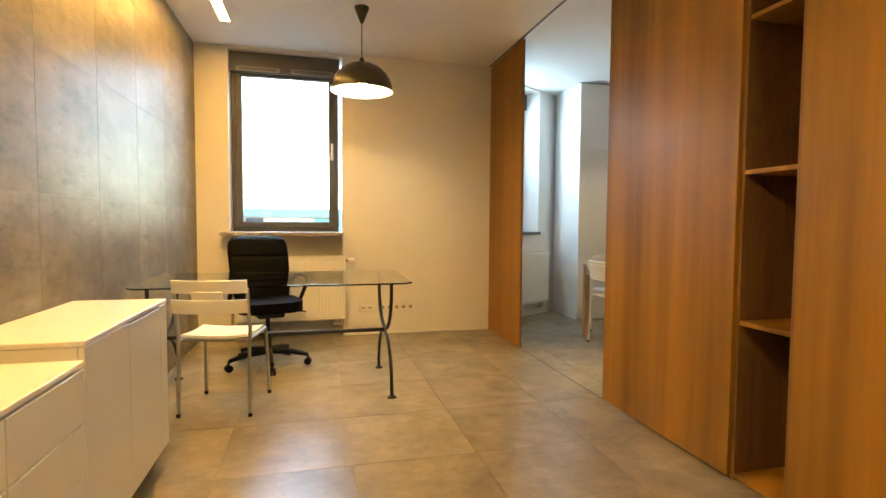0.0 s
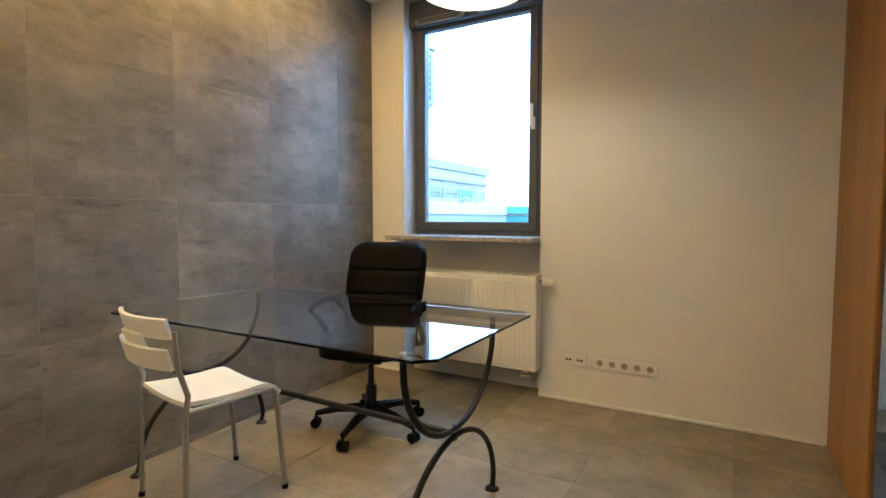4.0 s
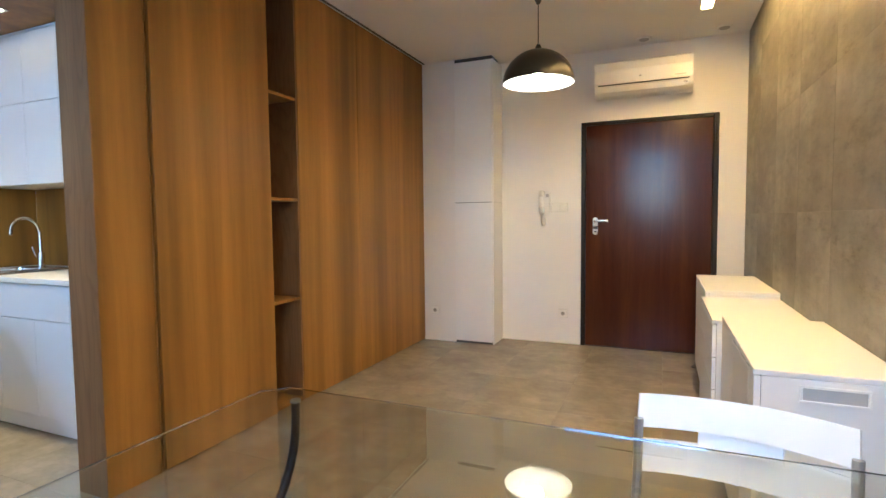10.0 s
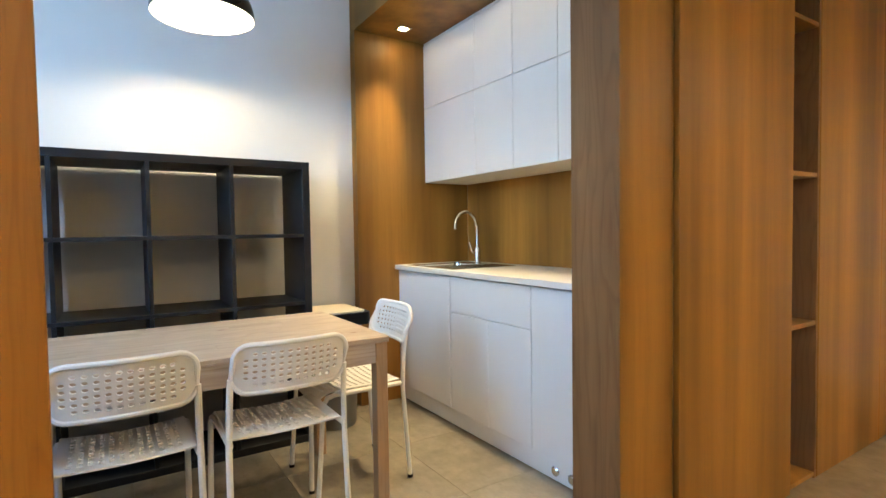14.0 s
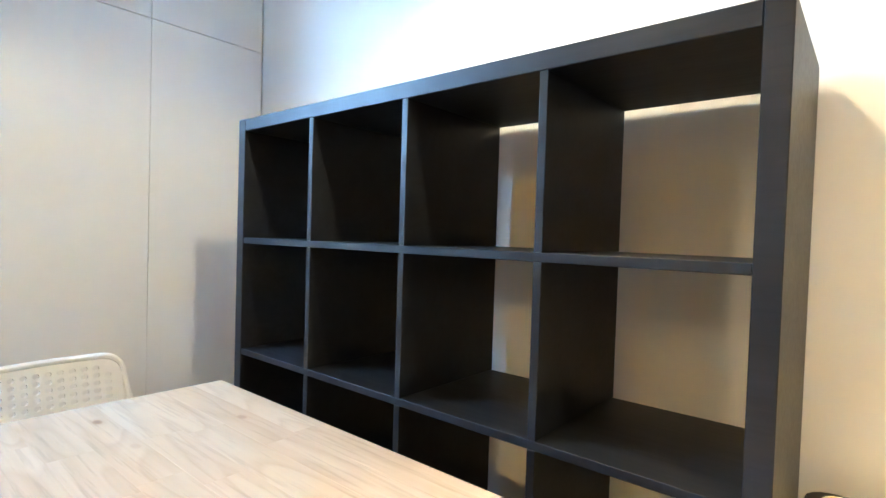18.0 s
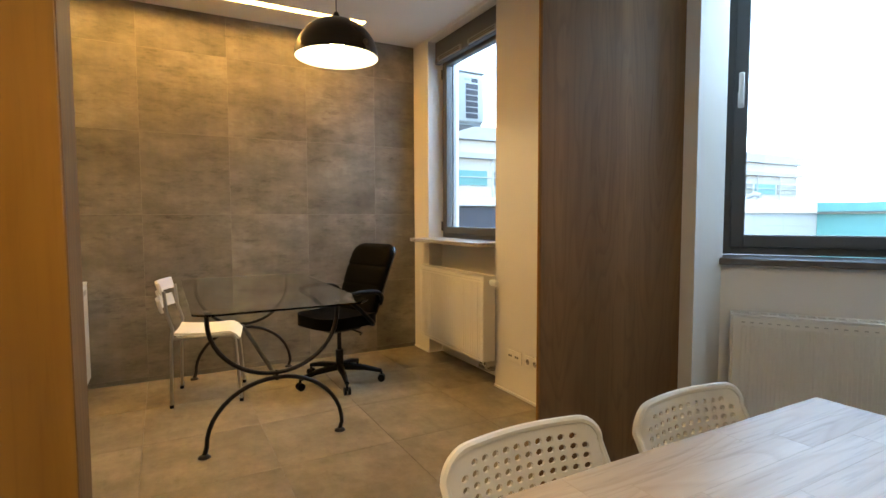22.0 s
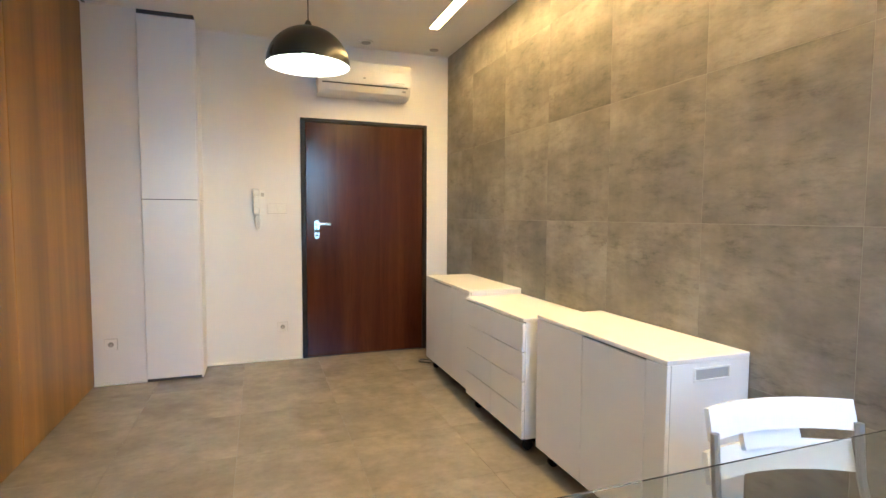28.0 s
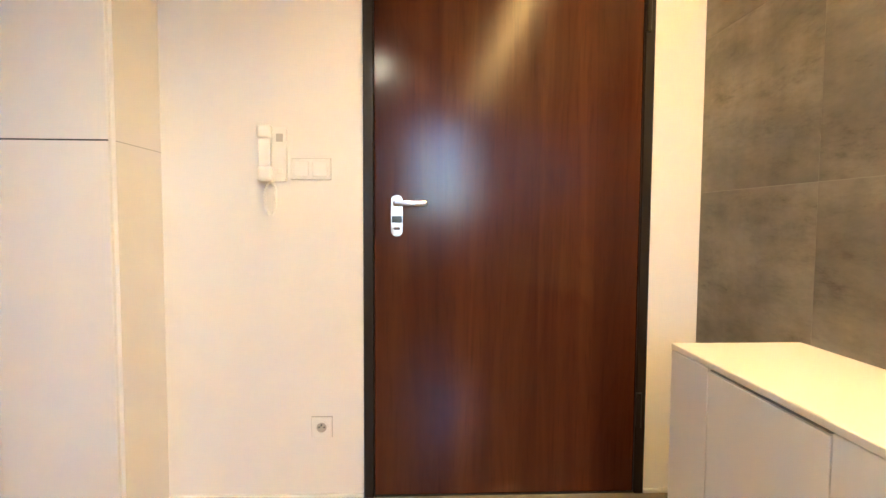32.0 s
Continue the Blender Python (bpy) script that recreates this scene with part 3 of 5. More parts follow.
# ==== windows ====
def make_window(name, m, width, label, hinge_left=True):
    """A tilt-and-turn window in its recess: x along, y outward from the frame's inner face, z from the sill."""
    w = thing(name, (0, 0, 0), label, "window")
    w["kind"] = "structure"
    w.matrix_basis = m
    h = 1.558
    fw, sw = 0.045, 0.062
    bm = box((0, 0.012, 0), (fw, 0.085, h), 0.003)
    box((width - fw, 0.012, 0), (width, 0.085, h), 0.003, bm)
    box((fw, 0.012, 0), (width - fw, 0.085, fw), 0.003, bm)
    box((fw, 0.012, h - fw), (width - fw, 0.085, h), 0.003, bm)
    part("window_frame", bm, FRAME, w, "anthracite outer frame")
    a, b = fw - 0.012, width - fw + 0.012
    lo, hi = fw - 0.012, h - fw + 0.012
    bm = box((a, -0.004, lo), (a + sw, 0.06, hi), 0.006)
    box((b - sw, -0.004, lo), (b, 0.06, hi), 0.006, bm)
    box((a + sw - 0.006, -0.004, lo), (b - sw + 0.006, 0.06, lo + sw), 0.006, bm)
    box((a + sw - 0.006, -0.004, hi - sw), (b - sw + 0.006, 0.06, hi), 0.006, bm)
    part("sash", bm, FRAME, w, "anthracite opening sash")
    pane("pane", box((a + sw - 0.008, 0.024, lo + sw - 0.008), (b - sw + 0.008, 0.03, hi - sw + 0.008)), GLASS_W, w)
    for x in (0.0, width - 0.064):
        part("shutter_guide", box((x, 0.087, 0.0), (x + 0.064, 0.118, h), 0.003), GUIDE, w, "pale metal roller shutter guide")
    hx = b - sw / 2 if hinge_left else a + sw / 2
    bm = box((hx - 0.014, -0.014, 0.70), (hx + 0.014, -0.004, 0.78), 0.004)
    box((hx - 0.011, -0.042, 0.715), (hx + 0.011, -0.014, 0.74), 0.004, bm)
    box((hx - 0.012, -0.048, 0.725), (hx + 0.012, -0.034, 0.86), 0.005, bm)
    part("window_handle", bm, PLASTIC, w, "white plastic handle", True)
    ox = a + 0.0 if hinge_left else b
    for z in (0.06, 1.36):
        part("hinge", tube([(ox, -0.012, z), (ox, -0.012, z + 0.08)], 0.009, 8), FRAME, w)
    low, box_top = 1.488, 1.672
    bm = box((-0.01, -0.055, low), (width + 0.01, -0.006, box_top), 0.006)
    part("shutter_box", bm, FRAME, w, "anthracite roller shutter box")
    bm = bmesh.new()
    for k in range(2):
        x0 = 0.05 + k * (width * 0.5)
        merge(bm, prism(rounded(x0, low + 0.006, x0 + width * 0.4, low + 0.05, 0.02), 0.055, 0.066, 0.003, axis="y"))
    bmesh.ops.transform(bm, matrix=Matrix.Diagonal((1, -1, 1, 1)), verts=bm.verts)
    bmesh.ops.reverse_faces(bm, faces=bm.faces)
    cover = part("vent_cover", bm, VENT_AND_GAP, w, "grey rounded vent covers")
    for k in range(2):
        x0 = 0.05 + k * (width * 0.5)
        for z in (low + 0.018, low + 0.032):
            part("vent_slit", box((x0 + 0.03, -0.0672, z), (x0 + width * 0.4 - 0.03, -0.064, z + 0.007)), LACQ_GAP, cover)
    return w


make_window("window_1", pose(0.290, NW + 0.127, 1.017), 0.988, "grey-framed tilt window with roller shutter box above the desk")
make_window("window_2", KM @ pose(0.0, 0.232, 1.010), 0.994, "grey-framed tilt window with roller shutter box in the kitchen", False)

def sky_lamp(m, width, power):
    """Sky light in a window's opening, behind the upper part of the pane."""
    s = new("sky_light", bpy.data.lights.new("sky_light", "AREA"))
    s.data.shape, s.data.size, s.data.size_y = "RECTANGLE", width, 0.62
    s.data.energy, s.data.color = power, (0.5, 0.74, 1.0)
    s.matrix_basis = m @ pose(width / 2 + 0.12, 0.1, 1.19, -90, 0, 0)


def sky_above(x0, width, power):
    """Sky light falling in from outside, above the window's head."""
    s = new("sky_light", bpy.data.lights.new("sky_light", "AREA"))
    s.data.shape, s.data.size, s.data.size_y = "RECTANGLE", width, 0.6
    s.data.energy, s.data.color = power, (0.5, 0.74, 1.0)
    s.matrix_basis = pose(x0 + width / 2, NW + 0.72, 2.86, -55, 0, 0)


sky_above(0.37, 0.87, SKY_1)
sky_lamp(KM @ pose(0.0, 0.232, 1.010), 0.73, SKY_2)


def sill(name, m, length, depth, mat=None, words="speckled grey granite window sill"):
    s = link_mesh(name, box((0, 0, 0), (length, depth, 0.03), 0.005, seg=2), mat or SILL)
    s.matrix_basis = m
    return tagged(s, words, "window sill", kind="structure")


sill("window_sill_1", pose(0.215, NW - 0.150, 0.986), 1.096, 0.285)
sill("window_sill_2", KM @ pose(-0.009, -0.036, 0.979), 1.036, 0.268, SILL_K, "dark grey stone window sill in the kitchen")


# ==== radiators ====
def radiator(m, width, label):
    r = thing("radiator", (0, 0, 0), label, "radiator", "panel radiators")
    r.matrix_basis = m
    h, d = 0.60, 0.10
    bm = box((0, 0.0, 0.0), (width, 0.018, h), 0.006)
    n = int(width / 0.0335)
    part("front_panel", bm, ENAMEL, r)
    for k in range(n):
        x = 0.03 + (width - 0.06) * (k + 0.5) / n
        part("rib", box((x - 0.0105, -0.0032, 0.035), (x + 0.0105, 0.002, h - 0.04), 0.004), ENAMEL, r)
    part("rear_panel", box((0.0, d - 0.02, 0.0), (width, d, h), 0.005), ENAMEL, r)
    part("side_cover", box((-0.004, 0.0, 0.006), (0.0, d, h + 0.004), 0.001), ENAMEL, r)
    part("side_cover", box((width, 0.0, 0.006), (width + 0.004, d, h + 0.004), 0.001), ENAMEL, r)
    bm = bmesh.new()
    box((-0.004, -0.001, h), (width + 0.004, 0.02, h + 0.006), 0.001, bm)
    box((-0.004, d - 0.02, h), (width + 0.004, d + 0.001, h + 0.006), 0.001, bm)
    for k in range(n + 1):
        x = (width - 0.004) * k / n
        box((x, 0.02, h + 0.001), (x + 0.006, d - 0.02, h + 0.005), 0, bm)
    part("top_grille", bm, ENAMEL, r)
    for k in range(n):
        x = 0.03 + (width - 0.06) * (k + 0.5) / n
        # flat grey strips, painting the shade of the punched slots
        part("slot", box((x - 0.01, -0.0012, h - 0.028), (x + 0.003, 0.001, h - 0.0235)), SLOT_SHADE, r)
        part("slot", box((x - 0.01, -0.0012, 0.021), (x + 0.003, 0.001, 0.0255)), SLOT_SHADE, r)
    bm = tube([(width, 0.05, h - 0.035), (width + 0.03, 0.05, h - 0.035)], 0.011, 10)
    part("valve_body", bm, CHROME, r, "", True)
    bm = tube([(width + 0.028, 0.05, h - 0.035), (width + 0.04, 0.05, h - 0.035), (width + 0.085, 0.05, h - 0.035), (width + 0.095, 0.05, h - 0.035)], [0.018, 0.024, 0.022, 0.015], 14)
    part("thermostat_head", bm, PLASTIC, r, "white thermostat head", True)
    bm = tube([(width - 0.05, 0.05, 0.0), (width - 0.05, 0.05, -0.055), (width - 0.05, 0.075, -0.075), (width - 0.05, 0.18, -0.075)], 0.009, 8)
    tube([(width - 0.10, 0.05, 0.0), (width - 0.10, 0.05, -0.055), (width - 0.10, 0.075, -0.075), (width - 0.10, 0.18, -0.075)], 0.009, 8, bm)
    box((width - 0.115, 0.036, -0.06), (width - 0.035, 0.064, -0.03), 0.004, bm)
    part("pipe_connection", bm, CHROME, r, "chrome pipe connection", True)
    for x in (0.12, width - 0.15):
        part("bracket", box((x, d, 0.08), (x + 0.03, d + 0.06, h - 0.08)), ENAMEL, r)
    return r


radiator(pose(0.335, NW - 0.112, 0.18), 0.99, "white ribbed panel radiator below the office window sill")
radiator(KM @ pose(0.045, -0.135, 0.172), 1.015, "white ribbed panel radiator below the kitchen window sill")


# ==== sockets and switches ====
def socket_strip(m, kinds, label, cat="socket", size=0.071):
    s = thing("wall_socket" if cat == "socket" else "light_switch", (0, 0, 0), label, cat)
    s.matrix_basis = m
    width = size * len(kinds) + 0.009
    part("frame_plate", box((0, 0.0, 0), (width, 0.008, 0.08), 0.003), SOCKET, s)
    # slightly larger, darker plate that paints a shadow line round the frame
    part("edge_shadow_plate", box((-0.0013, 0.0, -0.0013), (width + 0.0013, 0.0022, 0.0813)), SOCKET_SHADED, s)
    for k, kind in enumerate(kinds):
        cx = 0.0045 + size * (k + 0.5)
        if kind == "power":
            bm = lathe([(0.0275, 0.0), (0.0275, 0.003), (0.0205, 0.003), (0.0195, -0.002)], 24)
            bmesh.ops.transform(bm, matrix=pose(cx, 0.0115, 0.04, -90), verts=bm.verts)
            part("insert", bm, SOCKET, s, "", True)
            # floor of the well, darkened in place of the shade in it
            part("well", tube([(cx, 0.0082, 0.04), (cx, 0.0089, 0.04)], 0.0202, 20), SOCKET_SHADED, s)
            bm = tube([(cx - 0.0095, 0.0065, 0.04), (cx - 0.0095, 0.0096, 0.04)], 0.0034, 8)
            tube([(cx + 0.0095, 0.0065, 0.04), (cx + 0.0095, 0.0096, 0.04)], 0.0034, 8, bm)
            tube([(cx, 0.0065, 0.05), (cx, 0.022, 0.05)], 0.0024, 8, bm)
            part("contact", bm, LACQ_GAP, s)
        elif kind == "data":
            part("insert", box((cx - 0.026, 0.006, 0.014), (cx + 0.026, 0.0105, 0.066), 0.002), SOCKET, s)
            bm = box((cx - 0.018, 0.0095, 0.034), (cx - 0.002, 0.0115, 0.046))
            box((cx + 0.003, 0.0095, 0.034), (cx + 0.019, 0.0115, 0.046), 0, bm)
            part("port", bm, LACQ_GAP, s)
        elif kind == "switch":
            part("rocker", box((cx - 0.029, 0.006, 0.011), (cx + 0.029, 0.013, 0.069), 0.003), SOCKET, s)
        elif kind == "double":
            part("rocker", box((cx - 0.029, 0.006, 0.011), (cx - 0.001, 0.013, 0.069), 0.003), SOCKET, s)
            part("rocker", box((cx + 0.001, 0.006, 0.011), (cx + 0.029, 0.013, 0.069), 0.003), SOCKET, s)
    return s


NORTHM = lambda x, z: pose(x, NW - 0.0005, z, 0, 0, 180)
socket_strip(NORTHM(1.618, 0.226), ("data", "data"), "white double data socket low on the wall")
socket_strip(NORTHM(2.020, 0.226), ("power",) * 5, "white five-gang power socket strip low on the wall")
socket_strip(pose(1.462, 0.0005, 0.25), ("power",), "white single power socket by the entrance door")
socket_strip(pose(2.667, 0.2985, 0.262), ("power",), "white single power socket by the partition")
socket_strip(pose(1.46, 0.0005, 1.262), ("switch", "switch"), "white two-gang light switch by the entrance door", "switch")
socket_strip(pose(3.47, KB + 0.0005, 0.925), ("power", "power"), "white double power socket on the oak backsplash")


# ==== entrance door ====
def entrance_door():
    d = thing("door_1", (0.213, 0.0, 0), "dark mahogany entrance door, closed, in a black frame", "door")
    d["kind"] = "structure"
    w, h = 1.115, 2.078
    bm = box((-0.008, -0.10, 0), (0.032, 0.014, h), 0.004)
    box((w - 0.032, -0.10, 0), (w + 0.008, 0.014, h), 0.004, bm)
    box((0.032, -0.10, h - 0.032), (w - 0.032, 0.014, h), 0.004, bm)
    part("door_frame", bm, DOORFRAME, d, "black-brown painted steel frame")
    leaf = part("leaf", box((0.034, -0.05, 0.008), (w - 0.034, 0.006, h - 0.034), 0.003), MAHOG, d)
    part("threshold", box((0.032, -0.1, 0), (w - 0.032, 0.004, 0.006)), DOORFRAME, d)
    hx = 0.993
    bm = prism(rounded(hx - 0.022, 1.045, hx + 0.022, 1.205, 0.021), 0.006, 0.017, 0.003, axis="y")
    handle = part("door_handle", bm, CHROME, d, "brushed chrome lever handle on a rounded plate", True)
    bm = tube([(hx, 0.016, 1.172), (hx, 0.05, 1.172)], 0.010, 12)
    part("lever", merge(bm, box((hx - 0.118, 0.043, 1.161), (hx + 0.012, 0.058, 1.183), 0.005, seg=2)), CHROME, handle, "", True)
    part("lock_window", box((hx - 0.02, 0.0165, 1.098), (hx + 0.02, 0.019, 1.124), 0.001), LACQ_GAP, handle)
    part("lock_slot", box((hx - 0.013, 0.0165, 1.070), (hx + 0.013, 0.019, 1.080), 0.001), LACQ_GAP, handle)
    for z in (1.84, 0.28):
        part("hinge", tube([(0.022, 0.018, z), (0.022, 0.018, z + 0.14)], 0.011, 10), DOORFRAME, d)


entrance_door()


# ==== intercom, air conditioner ====
def intercom():
    c = thing("door_intercom", (1.675, 0.0, 1.252), "white wall intercom handset with a coiled cord", "intercom")
    part("base", prism(rounded(-0.05, 0.0, 0.03, 0.205, 0.012), 0.0, 0.026, 0.004, axis="y"), PLASTIC, c, "", True)
    bm = box((-0.004, 0.026, 0.0), (0.05, 0.062, 0.058), 0.014, seg=3)
    box((0.0, 0.036, 0.05), (0.046, 0.056, 0.165), 0.008, bm, 2)
    box((-0.004, 0.026, 0.155), (0.05, 0.064, 0.212), 0.014, bm, 3)
    part("handset", bm, PLASTIC, c, "curved white handset", True)
    part("button", box((-0.04, 0.025, 0.03), (-0.018, 0.03, 0.05), 0.002), ENAMEL, c)
    # one grey patch painting the shaded speaker slots
    part("speaker_slots", box((-0.04, 0.0255, 0.15), (-0.014, 0.0268, 0.18)), SLOT_SHADE, c)
    pts = []
    for k in range(150):
        s = k / 149
        a = math.pi * 2 * s
        x = 0.012 + 0.021 * math.sin(a)
        z = -0.062 + 0.066 * math.cos(a)
        q = k * 1.5
        pts.append((x + 0.0055 * math.cos(q), 0.02 + 0.0055 * math.sin(q), z))
    part("cord", tube(pts, 0.0032, 5), SOCKET, c, "coiled white cord", True)


intercom()


def air_conditioner():
    c = thing("air_conditioner", (0.415, 0.0, 2.265), "white wall-mounted split air conditioner above the door", "air conditioner")
    prof = [(0.0, 0.0), (0.13, 0.0), (0.175, 0.03), (0.205, 0.09), (0.21, 0.2), (0.195, 0.265), (0.16, 0.285), (0.0, 0.285)]
    part("body", prism(prof, 0.0, 0.785, 0.006, axis="x"), PLASTIC, c, "", True)
    part("front_panel", prism([(0.2, 0.088), (0.212, 0.088), (0.218, 0.2), (0.203, 0.268), (0.195, 0.264), (0.208, 0.2)], 0.012, 0.773, 0.0, axis="x"), LACQ, c)
    part("air_slot", box((0.03, 0.15, 0.078), (0.755, 0.206, 0.086)), LACQ_GAP, c)
    part("flap", prism([(0.135, 0.006), (0.172, 0.03), (0.199, 0.072), (0.203, 0.069), (0.177, 0.026), (0.138, 0.001)], 0.05, 0.735, axis="x"), PLASTIC, c)
    part("badge", box((0.40, 0.2135, 0.13), (0.418, 0.2155, 0.142)), STEELG, c)
    part("label_strip", box((0.06, 0.2135, 0.112), (0.14, 0.2155, 0.117)), STEELG, c)
    part("display", box((0.045, 0.19, 0.045), (0.075, 0.2, 0.06), 0.002), STEELG, c)


air_conditioner()


# ==== ceiling fittings ====
led = thing("linear_ceiling_light", (0.359, 0.65, H), "long warm recessed linear light in the ceiling", "ceiling light")
part("diffuser", box((-0.038, 0.004, 0.012), (0.038, 4.496, 0.022)), LED, led)
bm = box((-0.041, 0.0, -0.001), (-0.037, 4.5, 0.05))
box((0.037, 0.0, -0.001), (0.041, 4.5, 0.05), 0, bm)
part("housing", bm, PLASTIC, led)

for x, y in ((0.80, 0.17), (0.20, 0.19)):
    v = thing("ceiling_vent", (x, y, H), "round grey-white air valve in the ceiling", "vent", "ceiling air valves")
    part("rim", lathe([(0.062, 0.0), (0.062, -0.006), (0.054, -0.012), (0.046, -0.008), (0.046, 0.0)], 28), PLASTIC, v, "", True)
    part("disc", lathe([(0.0, -0.016), (0.036, -0.014), (0.04, -0.008), (0.0, -0.006)], 24), STEELG, v, "", True)


def pendant(at, rim, label, R=0.232):
    """A dome pendant: shade's rim height above the floor in rim."""
    p = thing("pendant_lamp", (*at, rim), label, "pendant lamp", "black dome pendants")
    prof_o = [(R * math.cos(t), R * 0.93 * math.sin(t)) for t in (radians(a) for a in range(0, 86, 6))]
    prof_i = [((R - 0.003) * math.cos(t), (R * 0.93 - 0.003) * math.sin(t)) for t in (radians(a) for a in range(84, -1, -6))]
    part("shade", lathe(prof_o + [(0.012, R * 0.93 - 0.0005)], 48), SHADE_OUT, p, "black metal dome, glossy outside", True)
    part("shade_lining", lathe([(R, 0.0)] + prof_i[::-1] + [(0.0, R * 0.93 - 0.003)], 48), SHADE_IN, p, "white lining", True)
    part("cap", lathe([(0.0, R * 0.93 + 0.036), (0.012, R * 0.93 + 0.034), (0.018, R * 0.93 + 0.02), (0.026, R * 0.93 - 0.002), (0.0, R * 0.93 - 0.007)], 20), SHADE_OUT, p, "", True)
    part("socket", lathe([(0.0, R * 0.93 - 0.006), (0.022, R * 0.93 - 0.007), (0.022, 0.14), (0.0, 0.138)], 16), PLASTIC, p, "", True)
    part("bulb", lathe([(0.013, 0.14), (0.016, 0.125), (0.034, 0.09), (0.038, 0.07), (0.032, 0.05), (0.018, 0.036), (0.0, 0.032)], 16), BULB, p, "glowing round bulb", True)
    part("cord", tube([(0, 0, R * 0.93 + 0.03), (0, 0, H - rim - 0.02)], 0.0035, 6), CABLE, p)
    part("canopy", lathe([(0.055, H - rim - 0.001), (0.054, H - rim - 0.012), (0.012, H - rim - 0.115), (0.0, H - rim - 0.12)], 28), SHADE_OUT, p, "black cone canopy", True)
    return p


pendant((1.397, 4.60), 2.095, "black dome pendant lamp hanging above the glass desk, lit")
pendant((1.40, 1.53), 2.09, "black dome pendant lamp hanging near the entrance, lit")
pendant((4.30, 4.44), 2.07, "black dome pendant lamp hanging above the dining table, lit", 0.211)

for x in (4.70, 4.04, 3.38):
    d = thing("recessed_downlight", (x, 3.23, 2.392), "square recessed downlight in the oak soffit, lit", "downlight", "soffit downlights")
    bm = box((-0.043, -0.043, -0.005), (-0.03, 0.043, 0.0), 0.001)
    box((0.03, -0.043, -0.005), (0.043, 0.043, 0.0), 0.001, bm)
    box((-0.03, -0.043, -0.005), (0.03, -0.03, 0.0), 0.001, bm)
    box((-0.03, 0.03, -0.005), (0.03, 0.043, 0.0), 0.001, bm)
    part("bezel", bm, STAINLESS, d)
    part("lamp", lathe([(0.0, -0.003), (0.028, -0.003), (0.028, -0.0005), (0.0, -0.0005)], 20), SPOT, d, "glowing lamp disc")
    beam = new("beam", bpy.data.lights.new("beam", "SPOT"))
    beam.data.energy, beam.data.color, beam.data.spot_size, beam.data.spot_blend, beam.data.shadow_soft_size = BEAM, (1.0, 0.68, 0.3), radians(62), 1.0, 0.03
    beam.matrix_basis = pose(0, 0, -0.012, 13)
    beam.parent = d


# ==== white office cabinets along the tiled wall ====
def low_cabinet(y0, y1, top, depth, label, fronts, name="low_cabinet", end_handle=False, foot=0.085):
    """A white lacquered cabinet on a dark recessed base, standing against the tiled wall; fronts face +x."""
    c = thing(name, (0.006, y0, 0), label, "cabinet")
    n = y1 - y0
    part("body", box((0.0, 0.002, foot), (depth - 0.02, n - 0.002, top - 0.019), 0.001), LACQ, c)
    part("top", box((0.0, 0.0, top - 0.018), (depth, n, top), 0.0025), LACQ, c)
    part("base_plate", box((0.03, 0.03, 0.052), (depth - 0.05, n - 0.03, foot - 0.001)), BLACKP, c)
    for cx, cy in ((0.05, 0.06), (depth - 0.07, 0.06), (0.05, n - 0.06), (depth - 0.07, n - 0.06)):
        bm = tube([(cx, cy, 0.028), (cx, cy, foot - 0.02)], 0.012, 8)
        tube([(cx, cy - 0.01, 0.028), (cx, cy + 0.01, 0.028)], 0.028, 14, bm)
        part("castor", bm, BLACKP, c, "black castor", True)
    # dark sheet behind the fronts, painting the shade in their gaps
    part("gap_shade_sheet", box((depth - 0.0205, 0.003, foot + 0.001), (depth - 0.0193, n - 0.003, top - 0.0195)), LACQ_GAP, c)
    for a, b, z0, z1, kind in fronts:
        f = part("drawer_front" if kind == "drawer" else "door", box((depth - 0.019, a, z0), (depth - 0.001, b, z1), 0.0015), LACQ, c)
        if kind == "slot":
            # thin grey strip painting the shade in the gap above the door
            part("grip_gap_shade", box((depth - 0.016, a + 0.004, z1 + 0.003), (depth - 0.0035, b - 0.004, z1 + 0.006)), VENT_AND_GAP, f)
    if end_handle:
        bm = box((depth * 0.26, n, top - 0.085), (depth * 0.7, n + 0.006, top - 0.078), 0.001)
        box((depth * 0.26, n, top - 0.042), (depth * 0.7, n + 0.006, top - 0.035), 0.001, bm)
        box((depth * 0.26, n, top - 0.078), (depth * 0.26 + 0.008, n + 0.006, top - 0.042), 0.001, bm)
        box((depth * 0.7 - 0.008, n, top - 0.078), (depth * 0.7, n + 0.006, top - 0.042), 0.001, bm)
        # greyer plate painting the shade inside the grip
        part("grip_recess_shade", box((depth * 0.26 + 0.008, n - 0.0015, top - 0.078), (depth * 0.7 - 0.008, n + 0.0012, top - 0.042)), SLOT_SHADE, c)
        part("end_handle", bm, PLASTIC, c, "recessed white grip")
    return c


low_cabinet(0.58, 1.495, 0.760, 0.385, "white low cabinet on castors beside the entrance door", [(0.002, 0.19, 0.088, 0.74, "panel"), (0.193, 0.58, 0.088, 0.733, "slot"), (0.583, 0.913, 0.088, 0.74, "panel")])
B = []
for a, b in ((0.002, 0.381), (0.384, 0.763)):
    for k in range(4):
        B.append((a, b, 0.088 + k * 0.154, 0.088 + k * 0.154 + 0.149, "drawer"))
low_cabinet(1.51, 2.275, 0.724, 0.41, "white cabinet with two columns of four drawers", B, "drawer_cabinet")
low_cabinet(2.362, 3.232, 0.760, 0.378, "white low cabinet on castors with a grip at its end", [(0.002, 0.378, 0.088, 0.74, "panel"), (0.381, 0.762, 0.088, 0.733, "slot"), (0.765, 0.868, 0.088, 0.74, "panel")], end_handle=True)
